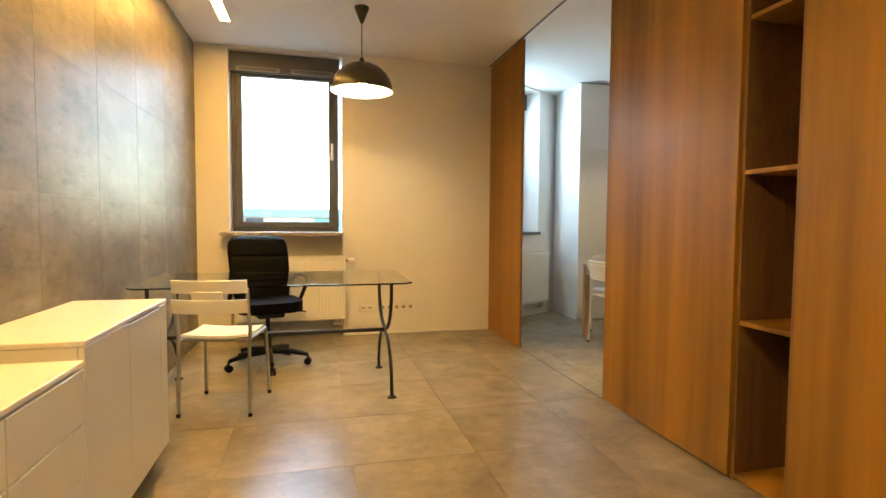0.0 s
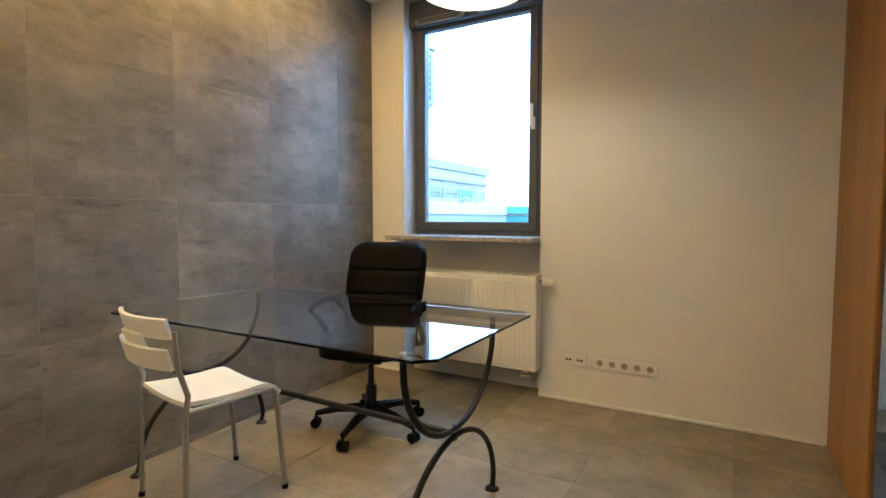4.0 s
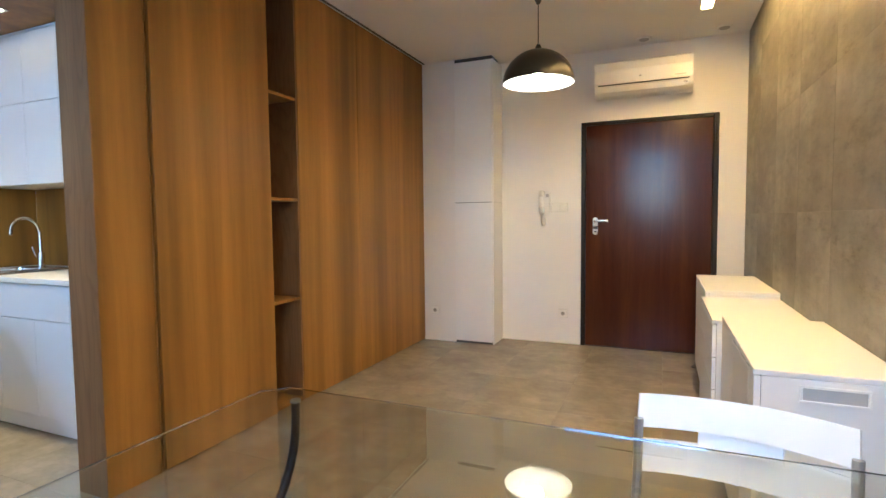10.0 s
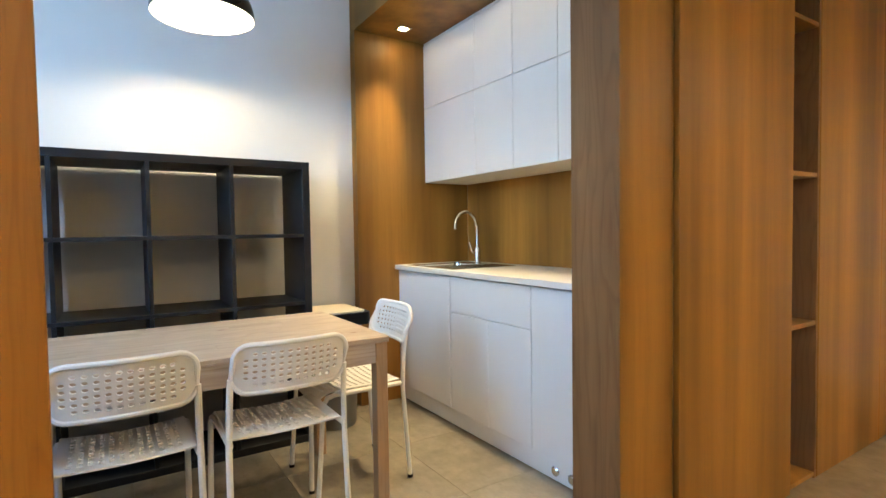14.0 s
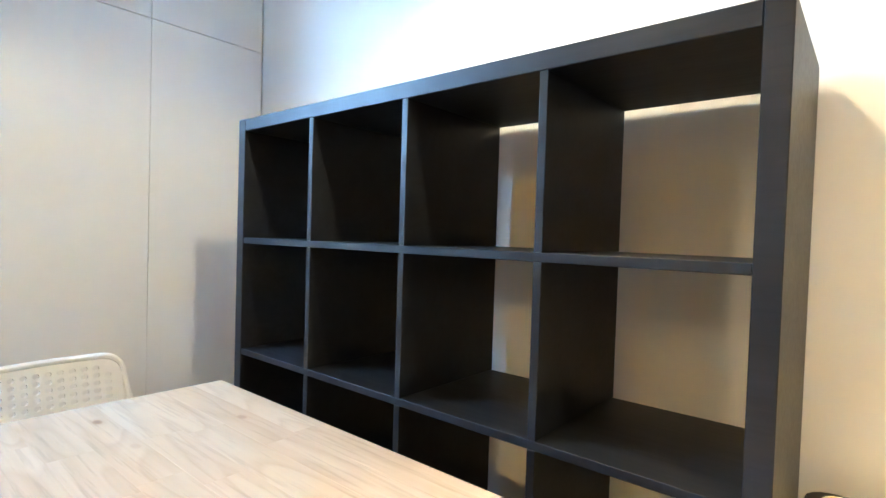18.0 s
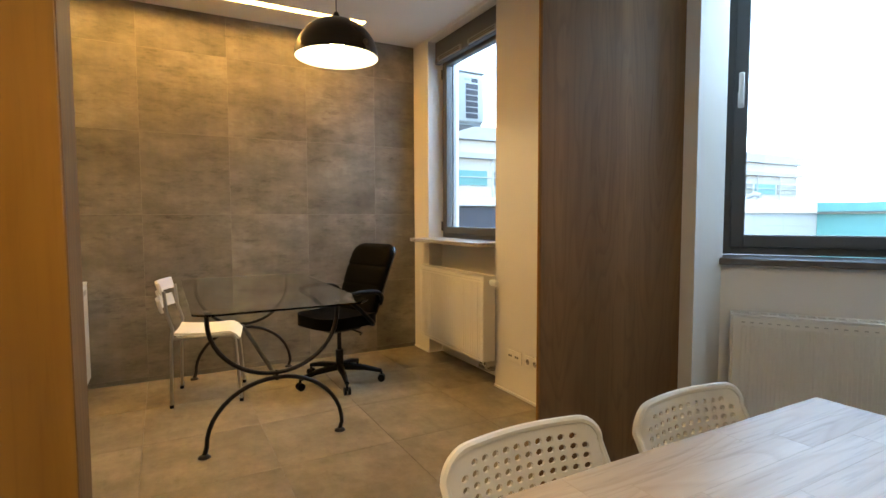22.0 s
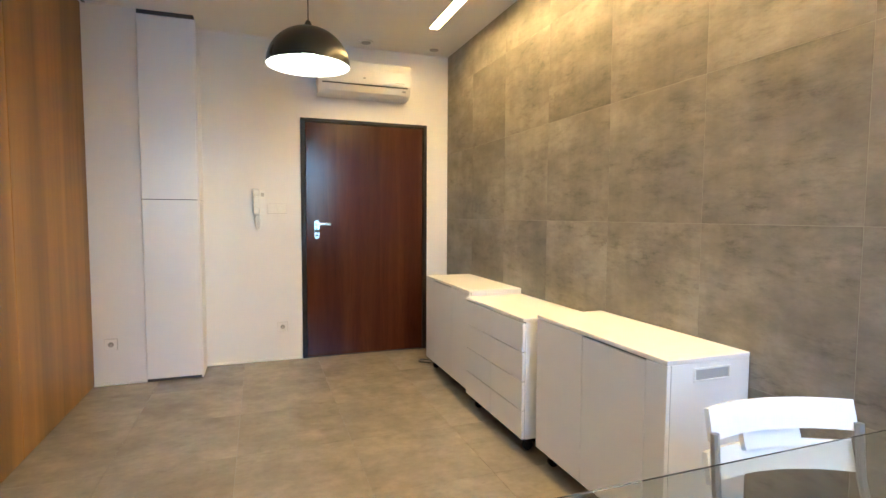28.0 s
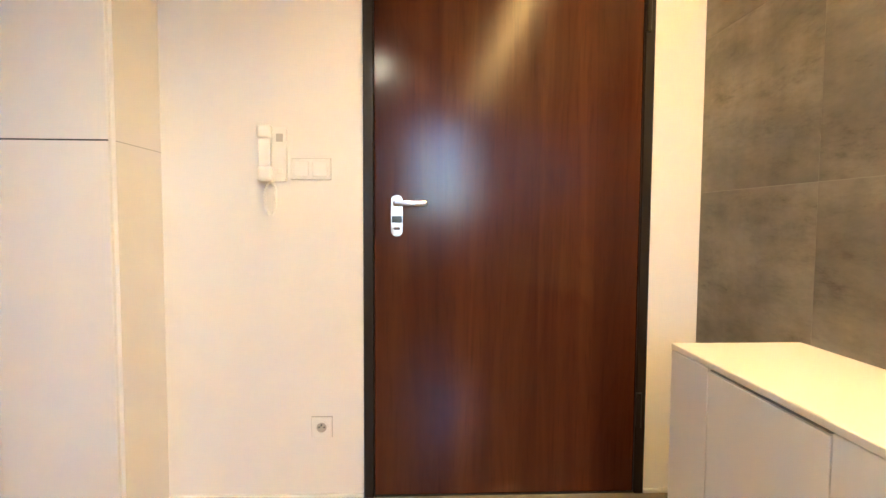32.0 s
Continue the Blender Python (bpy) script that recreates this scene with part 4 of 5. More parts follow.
cab = thing("power_cable", (0.2, 0.45, 0), "loose black power cable on the floor by the cabinet", "cable")
part("cord", tube([(0.0, -0.12, 0.005), (0.02, -0.03, 0.005), (0.1, -0.02, 0.005), (0.18, -0.07, 0.005), (0.21, 0.0, 0.005), (0.14, 0.05, 0.005), (0.05, 0.06, 0.005), (0.02, 0.1, 0.005)], 0.004, 6), CABLE, cab, "", True)


# ==== glass desk ====
def glass_desk():
    d = thing("glass_desk", (0.0, 0.0, 0), "glass-topped desk on two black bent-steel trestles", "desk")
    x0, x1, y0, y1, c = 0.012, 1.65, 3.81, 4.69, 0.055
    out = [(x0 + c, y0), (x1 - c, y0), (x1, y0 + c), (x1, y1 - c), (x1 - c, y1), (x0 + c, y1), (x0, y1 - c), (x0, y0 + c)]
    top = part("glass_top", prism(out, 0.728, 0.738, 0.0015), GLASS_T, d, "clear greenish glass slab with cut corners")
    top.visible_shadow = False
    for x, yS, yN in ((1.52, 3.85, 4.545), (0.11, 3.875, 4.56)):
        m = (yS + yN) / 2 + 0.012
        upper = [(x, m - 0.33, 0.727), (x, m - 0.33, 0.69)] + [tuple(p) for p in arc((x, m, 0.68), 0.33, 0.30, 180, 360, 22, (0, 1, 0))] + [(x, m + 0.33, 0.69), (x, m + 0.33, 0.727)]
        lower = [(x, yS, 0.012)] + [tuple(p) for p in arc((x, m, 0.05), (yN - yS) / 2, 0.305, 180, 0, 22, (0, 1, 0))] + [(x, yN, 0.012)]
        t = part("trestle", tube(upper, 0.0115, 10), BLACKM, d, "black bent steel trestle", True)
        part("lower_arch", tube(lower, 0.0115, 10), BLACKM, t, "", True)
        for y in (yS, yN):
            part("foot_disc", lathe([(0.0, 0.016), (0.014, 0.016), (0.027, 0.008), (0.031, 0.0), (0.0, 0.0)], 20, at=(x, y, 0)), BLACKM, t, "", True)
        for y in (m - 0.33, m + 0.33):
            part("glass_pad", lathe([(0.0, 0.0), (0.014, 0.0), (0.014, 0.006), (0.0, 0.006)], 14, at=(x, y, 0.7215)), STEELG, t)
        part("bolt", tube([(x, m, 0.34), (x, m, 0.395)], 0.009, 10), BLACKM, t)
    part("stretcher", tube([(0.11, 4.22, 0.368), (1.52, 4.2, 0.368)], 0.0125, 10), BLACKM, d, "black steel stretcher bar")


glass_desk()


# ==== office chair ====
def office_chair():
    c = thing("office_chair", (0.69, 4.803, 0), "black leather swivel office chair with armrests", "office chair", turn=18)
    # faces -y
    for k in range(5):
        a = radians(k * 72 + 46)
        ex, ey = 0.302 * math.cos(a), 0.302 * math.sin(a)
        part("base_leg", tube([(0.03 * math.cos(a), 0.03 * math.sin(a), 0.115), (ex * 0.6, ey * 0.6, 0.105), (ex, ey, 0.078)], [0.028, 0.021, 0.015], 8), BLACKP, c, "", True)
        px, py = -math.sin(a), math.cos(a)
        bm = tube([(ex - 0.022 * px, ey - 0.022 * py, 0.027), (ex - 0.006 * px, ey - 0.006 * py, 0.027)], 0.027, 16)
        tube([(ex + 0.006 * px, ey + 0.006 * py, 0.027), (ex + 0.022 * px, ey + 0.022 * py, 0.027)], 0.027, 16, bm)
        tube([(ex, ey, 0.03), (ex, ey, 0.078)], 0.008, 8, bm)
        part("castor", bm, BLACKP, c, "twin black castor", True)
    part("gas_column", tube([(0, 0, 0.09), (0, 0, 0.24), (0, 0, 0.241), (0, 0, 0.4)], [0.028, 0.028, 0.016, 0.016], 16), BLACKM, c, "", True)
    bm = box((-0.1, -0.13, 0.385), (0.1, 0.13, 0.425), 0.01)
    tube([(0.09, 0.02, 0.405), (0.27, 0.0, 0.40), (0.29, -0.03, 0.398)], 0.006, 8, bm)
    part("tilt_mechanism", bm, BLACKM, c)
    part("seat", prism(rounded(-0.235, -0.26, 0.235, 0.23, 0.15, 8), 0.437, 0.515, 0.034), LEATHER, c, "padded black leather seat", True)
    # backrest: a stitched leather cushion in front of a glossy shell, both bent along one line
    def back_half(front, grow, deep, e):
        bm = bmesh.new()
        rows = []
        N, W = 44, 14
        for i in range(N + 1):
            s = i / N
            z = 0.455 + 0.54 * s
            yb = 0.155 + 0.13 * s + 0.075 * s * s
            half = 0.205 + 0.028 * math.sin(s * 2.2) + grow
            r = 0.085
            for edge in (0.0, 1.0):
                d = abs(s - edge) * 0.54
                if d < r:
                    half -= r - math.sqrt(max(0.0, r * r - (r - d) ** 2))
            rim = min(s, 1 - s) * 0.54
            depth = deep * min(1.0, (rim / 0.03 + 0.02)) ** 0.5
            if front:
                for seam, dip in ((0.45, 0.008), (0.70, 0.012)):
                    depth -= dip * math.exp(-((s - seam) / 0.016) ** 2)
            ring = []
            for k in range(W + 1):
                a = math.pi * k / W
                ca, sa = math.cos(a), math.sin(a)
                ring.append(bm.verts.new((half * math.copysign(abs(ca) ** e, ca), yb + (-1 if front else 1) * max(0.001, depth) * sa ** 0.5, z)))
            rows.append(ring)
        for a, b in zip(rows, rows[1:]):
            for k in range(W + 1):
                q = (a[k], a[(k + 1) % (W + 1)], b[(k + 1) % (W + 1)], b[k])
                bm.faces.new(q[::-1] if front else q)
        bm.faces.new(rows[0][::-1])
        bm.faces.new(rows[-1])
        bmesh.ops.recalc_face_normals(bm, faces=bm.faces)
        return bm
    part("backrest", back_half(True, 0.0, 0.045, 0.4), LEATHER, c, "tall padded black leather backrest with two seams", True)
    part("back_shell", back_half(False, 0.004, 0.034, 0.3), SHELL_B, c, "glossy black backrest shell", True)
    part("back_bar", tube([(0, 0.08, 0.41), (0, 0.2, 0.41), (0, 0.215, 0.46), (0, 0.25, 0.62)], 0.018, 8), BLACKP, c, "", True)
    for s in (-1, 1):
        pts = [(0.19 * s, 0.12, 0.44), (0.262 * s, 0.10, 0.455), (0.275 * s, -0.06, 0.60), (0.272 * s, -0.145, 0.655), (0.27 * s, -0.10, 0.672), (0.27 * s, 0.02, 0.682), (0.268 * s, 0.14, 0.668), (0.25 * s, 0.195, 0.625), (0.205 * s, 0.22, 0.57)]
        bm = tube(smooth_line(pts), 0.015, 10)
        part("armrest", bm, BLACKP, c, "looped black plastic armrest", True)


office_chair()


# ==== white visitor chair at the desk ====
def shell(f, nu, nv, thick):
    """A moulded sheet of even thickness over f(u, v)."""
    bm = bmesh.new()
    grid = [[Vector(f(u / nu, v / nv)) for v in range(nv + 1)] for u in range(nu + 1)]
    top, low = [], []
    for u in range(nu + 1):
        rt, rl = [], []
        for v in range(nv + 1):
            du = grid[min(u + 1, nu)][v] - grid[max(u - 1, 0)][v]
            dv = grid[u][min(v + 1, nv)] - grid[u][max(v - 1, 0)]
            n = du.cross(dv).normalized()
            rt.append(bm.verts.new(grid[u][v] + n * thick / 2))
            rl.append(bm.verts.new(grid[u][v] - n * thick / 2))
        top.append(rt)
        low.append(rl)
    for u in range(nu):
        for v in range(nv):
            bm.faces.new((top[u][v], top[u + 1][v], top[u + 1][v + 1], top[u][v + 1]))
            bm.faces.new((low[u][v], low[u][v + 1], low[u + 1][v + 1], low[u + 1][v]))
    for u in range(nu):
        bm.faces.new((top[u][0], low[u][0], low[u + 1][0], top[u + 1][0]))
        bm.faces.new((top[u][nv], top[u + 1][nv], low[u + 1][nv], low[u][nv]))
    for v in range(nv):
        bm.faces.new((top[0][v], top[0][v + 1], low[0][v + 1], low[0][v]))
        bm.faces.new((top[nu][v], low[nu][v], low[nu][v + 1], top[nu][v + 1]))
    return bm


def visitor_chair():
    c = thing("visitor_chair", (0.522, 3.955, 0), "white plastic chair with grey steel legs at the desk", "chair", turn=-10)
    # faces +y
    def seat(u, v):
        y = -0.19 + 0.39 * v
        z = 0.455 - 0.012 * math.sin(math.pi * v) + (0.0 if v < 0.8 else -0.055 * ((v - 0.8) / 0.2) ** 2)
        return ((-0.185 + 0.37 * u), y, z + 0.01 * (2 * u - 1) ** 2)
    part("seat", shell(seat, 10, 14, 0.016), PLASTIC, c, "white moulded seat", True)
    # backrest: two slats joined at the middle, with a cut slot to either side
    def slat(u, v, z0, z1):
        x = -0.205 + 0.41 * u
        return (x, -0.235 - 0.045 * (1 - (2 * u - 1) ** 2) - 0.02 * v, z0 + (z1 - z0) * v)
    bm = shell(lambda u, v: slat(u, v, 0.717, 0.79), 16, 4, 0.013)
    merge(bm, shell(lambda u, v: slat(u, v, 0.605, 0.682), 16, 4, 0.013))
    merge(bm, shell(lambda u, v: slat(0.3 + 0.4 * u, v, 0.67, 0.728), 10, 2, 0.013))
    part("backrest", bm, PLASTIC, c, "white curved backrest with two slots", True)
    for s in (-1, 1):
        part("leg", tube([(0.2 * s, -0.205, 0.0), (0.197 * s, -0.195, 0.42), (0.2 * s, -0.185, 0.5), (0.2 * s, -0.215, 0.6), (0.2 * s, -0.228, 0.74)], 0.0105, 8), STEELG, c, "", True)
        part("leg", tube([(0.2 * s, 0.205, 0.0), (0.19 * s, 0.175, 0.42), (0.18 * s, 0.15, 0.442)], 0.0105, 8), STEELG, c, "", True)
        part("side_rail", tube([(0.19 * s, 0.165, 0.438), (0.192 * s, -0.19, 0.438)], 0.0095, 8), STEELG, c, "", True)
        for y in (-0.205, 0.205):
            part("foot_cap", lathe([(0.0, 0.02), (0.0125, 0.02), (0.0125, 0.0), (0.0, 0.0)], 10, at=(0.2 * s, y, 0)), BLACKP, c)
    part("cross_bar", tube([(-0.19, -0.17, 0.437), (0.19, -0.17, 0.437)], 0.0095, 8), STEELG, c)
    part("cross_bar", tube([(-0.186, 0.15, 0.436), (0.186, 0.15, 0.436)], 0.0095, 8), STEELG, c)


visitor_chair()


# ==== dining table and chairs ====
def dining_table():
    x0, x1, y0, y1, h = 3.593, 4.362, 3.92, 5.2, 0.72
    t = thing("dining_table", (x0, y0, 0), "solid pine dining table with square legs", "table")
    w, l = x1 - x0, y1 - y0
    top = part("tabletop", box((0.001, 0.001, h - 0.022), (w - 0.001, l - 0.001, h - 0.012), 0.001), PINE, t, "pale board of glued pine staves")
    rnd = random.Random(5)
    for k in range(10):
        y = 0.0
        while y < l - 0.01:
            e = min(l, y + rnd.uniform(0.22, 0.52))
            e = l if l - e < 0.12 else e
            part("stave", box((w * k / 10, y, h - 0.0115), (w * (k + 1) / 10, e, h), 0.0003), PINE, top)
            y = e
    for a, b in (((0.04, 0.012), (w - 0.04, 0.03)), ((0.04, l - 0.03), (w - 0.04, l - 0.012)), ((0.012, 0.04), (0.03, l - 0.04)), ((w - 0.03, 0.04), (w - 0.012, l - 0.04))):
        part("apron", box((*a, h - 0.1), (*b, h - 0.023), 0.001), PINE, t)
    for x in (0.006, w - 0.054):
        for y in (0.006, l - 0.054):
            part("leg", box((x, y, 0), (x + 0.048, y + 0.048, h - 0.0225), 0.003), PINE_UP, t)
    return t


dining_table()


def holes_sheet(f, nu, nv, thick, hole):
    """A moulded plastic sheet with a grid of round holes, over f(u, v); hole: which cells are pierced."""
    bm = bmesh.new()
    S = 8

    def pt(u, v, side):
        e = 1e-3
        p = Vector(f(u, v))
        n = (Vector(f(min(u + e, 1), v)) - Vector(f(max(u - e, 0), v))).cross(Vector(f(u, min(v + e, 1))) - Vector(f(u, max(v - e, 0)))).normalized()
        return p + n * (thick / 2 * side)
    corner = {}

    def cv(i, j, side):
        key = (i, j, side)
        if key not in corner:
            corner[key] = bm.verts.new(pt(i / (2 * nu), j / (2 * nv), side))
        return corner[key]
    for a in range(nu):
        for b in range(nv):
            rim = [(2 * a, 2 * b), (2 * a + 1, 2 * b), (2 * a + 2, 2 * b), (2 * a + 2, 2 * b + 1), (2 * a + 2, 2 * b + 2), (2 * a + 1, 2 * b + 2), (2 * a, 2 * b + 2), (2 * a, 2 * b + 1)]
            if hole(a, b):
                rings = {}
                for side in (1, -1):
                    outer = [cv(i, j, side) for i, j in rim]
                    inner = [bm.verts.new(pt((a + 0.5 + 0.32 * math.cos(radians(225 + 45 * k))) / nu, (b + 0.5 + 0.32 * math.sin(radians(225 + 45 * k))) / nv, side)) for k in range(S)]
                    rings[side] = inner
                    for k in range(S):
                        q = (outer[k], outer[(k + 1) % S], inner[(k + 1) % S], inner[k])
                        bm.faces.new(q if side == 1 else q[::-1])
                for k in range(S):
                    bm.faces.new((rings[1][k], rings[1][(k + 1) % S], rings[-1][(k + 1) % S], rings[-1][k]))
            else:
                for side in (1, -1):
                    q = [cv(i, j, side) for i, j in rim]
                    bm.faces.new(q if side == 1 else q[::-1])
    for a in range(2 * nu):
        for j in (0, 2 * nv):
            bm.faces.new((cv(a, j, 1), cv(a + 1, j, 1), cv(a + 1, j, -1), cv(a, j, -1)))
    for b in range(2 * nv):
        for i in (0, 2 * nu):
            bm.faces.new((cv(i, b, 1), cv(i, b + 1, 1), cv(i, b + 1, -1), cv(i, b, -1)))
    return bm


def dining_chair(at, turn, label):
    """A stacking chair of pierced white plastic on white steel tube; faces +y before the turn."""
    c = thing("dining_chair", (*at, 0), label, "chair", "chairs round the dining table", turn)

    def seat(u, v):
        x = -0.185 + 0.37 * u
        y = -0.175 + 0.385 * v
        sag = -0.014 * math.sin(math.pi * u) * (0.5 + 0.5 * v)
        front = -0.035 * max(0.0, (v - 0.82) / 0.18) ** 2
        return (x, y, 0.452 + sag + front + 0.015 * max(0, 0.15 - v))

    def back(u, v):
        x = -0.187 + 0.374 * u
        over = max(0.0, abs(x) - 0.187 + 0.052) / 0.052
        cut = 0.052 * (1 - math.sqrt(max(0.0, 1 - over * over)))
        lo, hi = 0.61 + cut, 0.772 - cut
        return (x, -0.205 - 0.03 * math.sin(math.pi * u) - 0.035 * v, lo + (hi - lo) * v)
    part("seat", holes_sheet(seat, 14, 13, 0.006, lambda a, b: 1 <= a <= 12 and 1 <= b <= 11), PLASTIC, c, "pierced white plastic seat", True)
    part("backrest", holes_sheet(back, 14, 8, 0.007, lambda a, b: 1 <= a <= 12 and 1 <= b <= 6 and not (a in (1, 12) and b in (1, 6))), PLASTIC, c, "pierced white plastic backrest", True)
    us = [0.0, 0.004, 0.012, 0.026, 0.05, 0.08, 0.11, 0.14] + [0.14 + 0.72 * k / 12 for k in range(1, 13)] + [0.89, 0.92, 0.95, 0.974, 0.988, 0.996, 1.0]
    loop = [back(u, 1.0) for u in us] + [back(1.0, 0.5)] + [back(u, 0.0) for u in us[::-1]] + [back(0.0, 0.5)]
    part("back_rim", tube(loop, 0.009, 8, closed=True), PLASTIC, c, "rounded moulded rim", True)
    for s in (-1, 1):
        part("leg", tube([(0.2 * s, -0.215, 0.0), (0.196 * s, -0.185, 0.43), (0.193 * s, -0.192, 0.55), (0.19 * s, -0.208, 0.66)], 0.0105, 8), ENAMEL, c, "", True)
        part("leg", tube([(0.2 * s, 0.215, 0.0), (0.196 * s, 0.185, 0.4), (0.192 * s, 0.165, 0.43), (0.19 * s, 0.13, 0.438), (0.192 * s, -0.186, 0.438)], 0.0105, 8), ENAMEL, c, "", True)
        for y in (-0.215, 0.215):
            part("foot_cap", lathe([(0.0, 0.014), (0.0125, 0.014), (0.0125, 0.0), (0.0, 0.0)], 10, at=(0.2 * s, y, 0)), BLACKP, c)
    part("cross_bar", tube([(-0.192, 0.1, 0.434), (0.192, 0.1, 0.434)], 0.008, 8), ENAMEL, c)
    return c


first = dining_chair((3.75, 4.318), -90, "white pierced plastic chair on white steel legs by the table")
copy_thing(first, pose(3.765, 4.79, 0, 0, 0, -90))
copy_thing(first, pose(4.035, 5.215, 0, 0, 0, 184))
copy_thing(first, pose(4.06, 3.905, 0, 0, 0, -1))


# ==== cube shelving ====
def cube_shelf():
    x0, x1, y0, y1, h = 4.515, 4.899, 3.914, 5.415, 1.495
    s = thing("cube_shelving", (x0, y0, 0), "black-brown open cube shelving unit, four by four, empty", "shelving")
    d, w, o, i = x1 - x0, y1 - y0, 0.038, 0.018
    part("side_panel", box((0, 0, 0), (d, o, h), 0.0015), EXPEDIT, s)
    part("side_panel", box((0, w - o, 0), (d, w, h), 0.0015), EXPEDIT, s)
    part("top_panel", box((0.0, o + 0.0005, h - o), (d, w - o - 0.0005, h), 0.0015), EXPEDIT, s)
    part("bottom_panel", box((0.0, o + 0.0005, 0), (d, w - o - 0.0005, o), 0.0015), EXPEDIT, s)
    cy, cz = (w - 2 * o - 3 * i) / 4, (h - 2 * o - 3 * i) / 4
    for k in range(3):
        z = o + cz * (k + 1) + i * k
        part("shelf", box((0.002, o + 0.0005, z), (d - 0.001, w - o - 0.0005, z + i), 0.001), EXPEDIT, s)
        for r in range(4):
            y = o + cy * (k + 1) + i * k
            zz = o + (cz + i) * r
            part("divider", box((0.001, y, zz + 0.0005), (d - 0.002, y + i, zz + cz - 0.0005), 0.001), EXPEDIT, s)


cube_shelf()


# ==== waste bin ====
def waste_bin():
    b = thing("waste_bin", (4.71, 3.733, 0), "grey waste bin with a purple bag and cream swing lid", "bin")
    prof = [(0.0, 0.0), (0.11, 0.0), (0.115, 0.01), (0.135, 0.54), (0.14, 0.55), (0.13, 0.55), (0.108, 0.014), (0.0, 0.012)]
    bm = lathe(prof, 28)
    bmesh.ops.transform(bm, matrix=Matrix.Diagonal((1.3, 1.1, 1.0, 1)), verts=bm.verts)
    part("bucket", bm, plain("bin_grey", (0.2, 0.2, 0.2), 0.4), b, "grey plastic bucket", True)
    bm = bmesh.new()
    rings = []
    for j, (r, z) in enumerate(((0.139, 0.40), (0.144, 0.44), (0.143, 0.5), (0.148, 0.55), (0.146, 0.575))):
        rings.append([bm.verts.new((1.3 * (r + 0.004 * math.sin(7 * t + j) + (0.01 * math.sin(3 * t) if j == 0 else 0)) * math.cos(t), 1.1 * (r + 0.004 * math.sin(9 * t + 2 * j)) * math.sin(t), z + (0.035 * math.sin(4 * t) if j == 0 else 0))) for t in (2 * math.pi * k / 40 for k in range(40))])
    for p, q in zip(rings, rings[1:]):
        for k in range(40):
            bm.faces.new((p[k], p[(k + 1) % 40], q[(k + 1) % 40], q[k]))
    part("bag", bm, plain("bin_bag", (0.15, 0.085, 0.23), 0.3, bump=0.3), b, "purple plastic bag edge", True)
    part("rim", prism(rounded(-0.2, -0.168, 0.2, 0.168, 0.05), 0.597, 0.665, 0.012), BLACKP, b, "black lid frame", True)
    part("lid", prism(rounded(-0.172, -0.142, 0.172, 0.142, 0.035), 0.653, 0.673, 0.006), plain("cream_plastic", (0.62, 0.55, 0.42), 0.45), b, "cream swing lid", True)


waste_bin()


# ==== kitchen ====
CW = 3.022


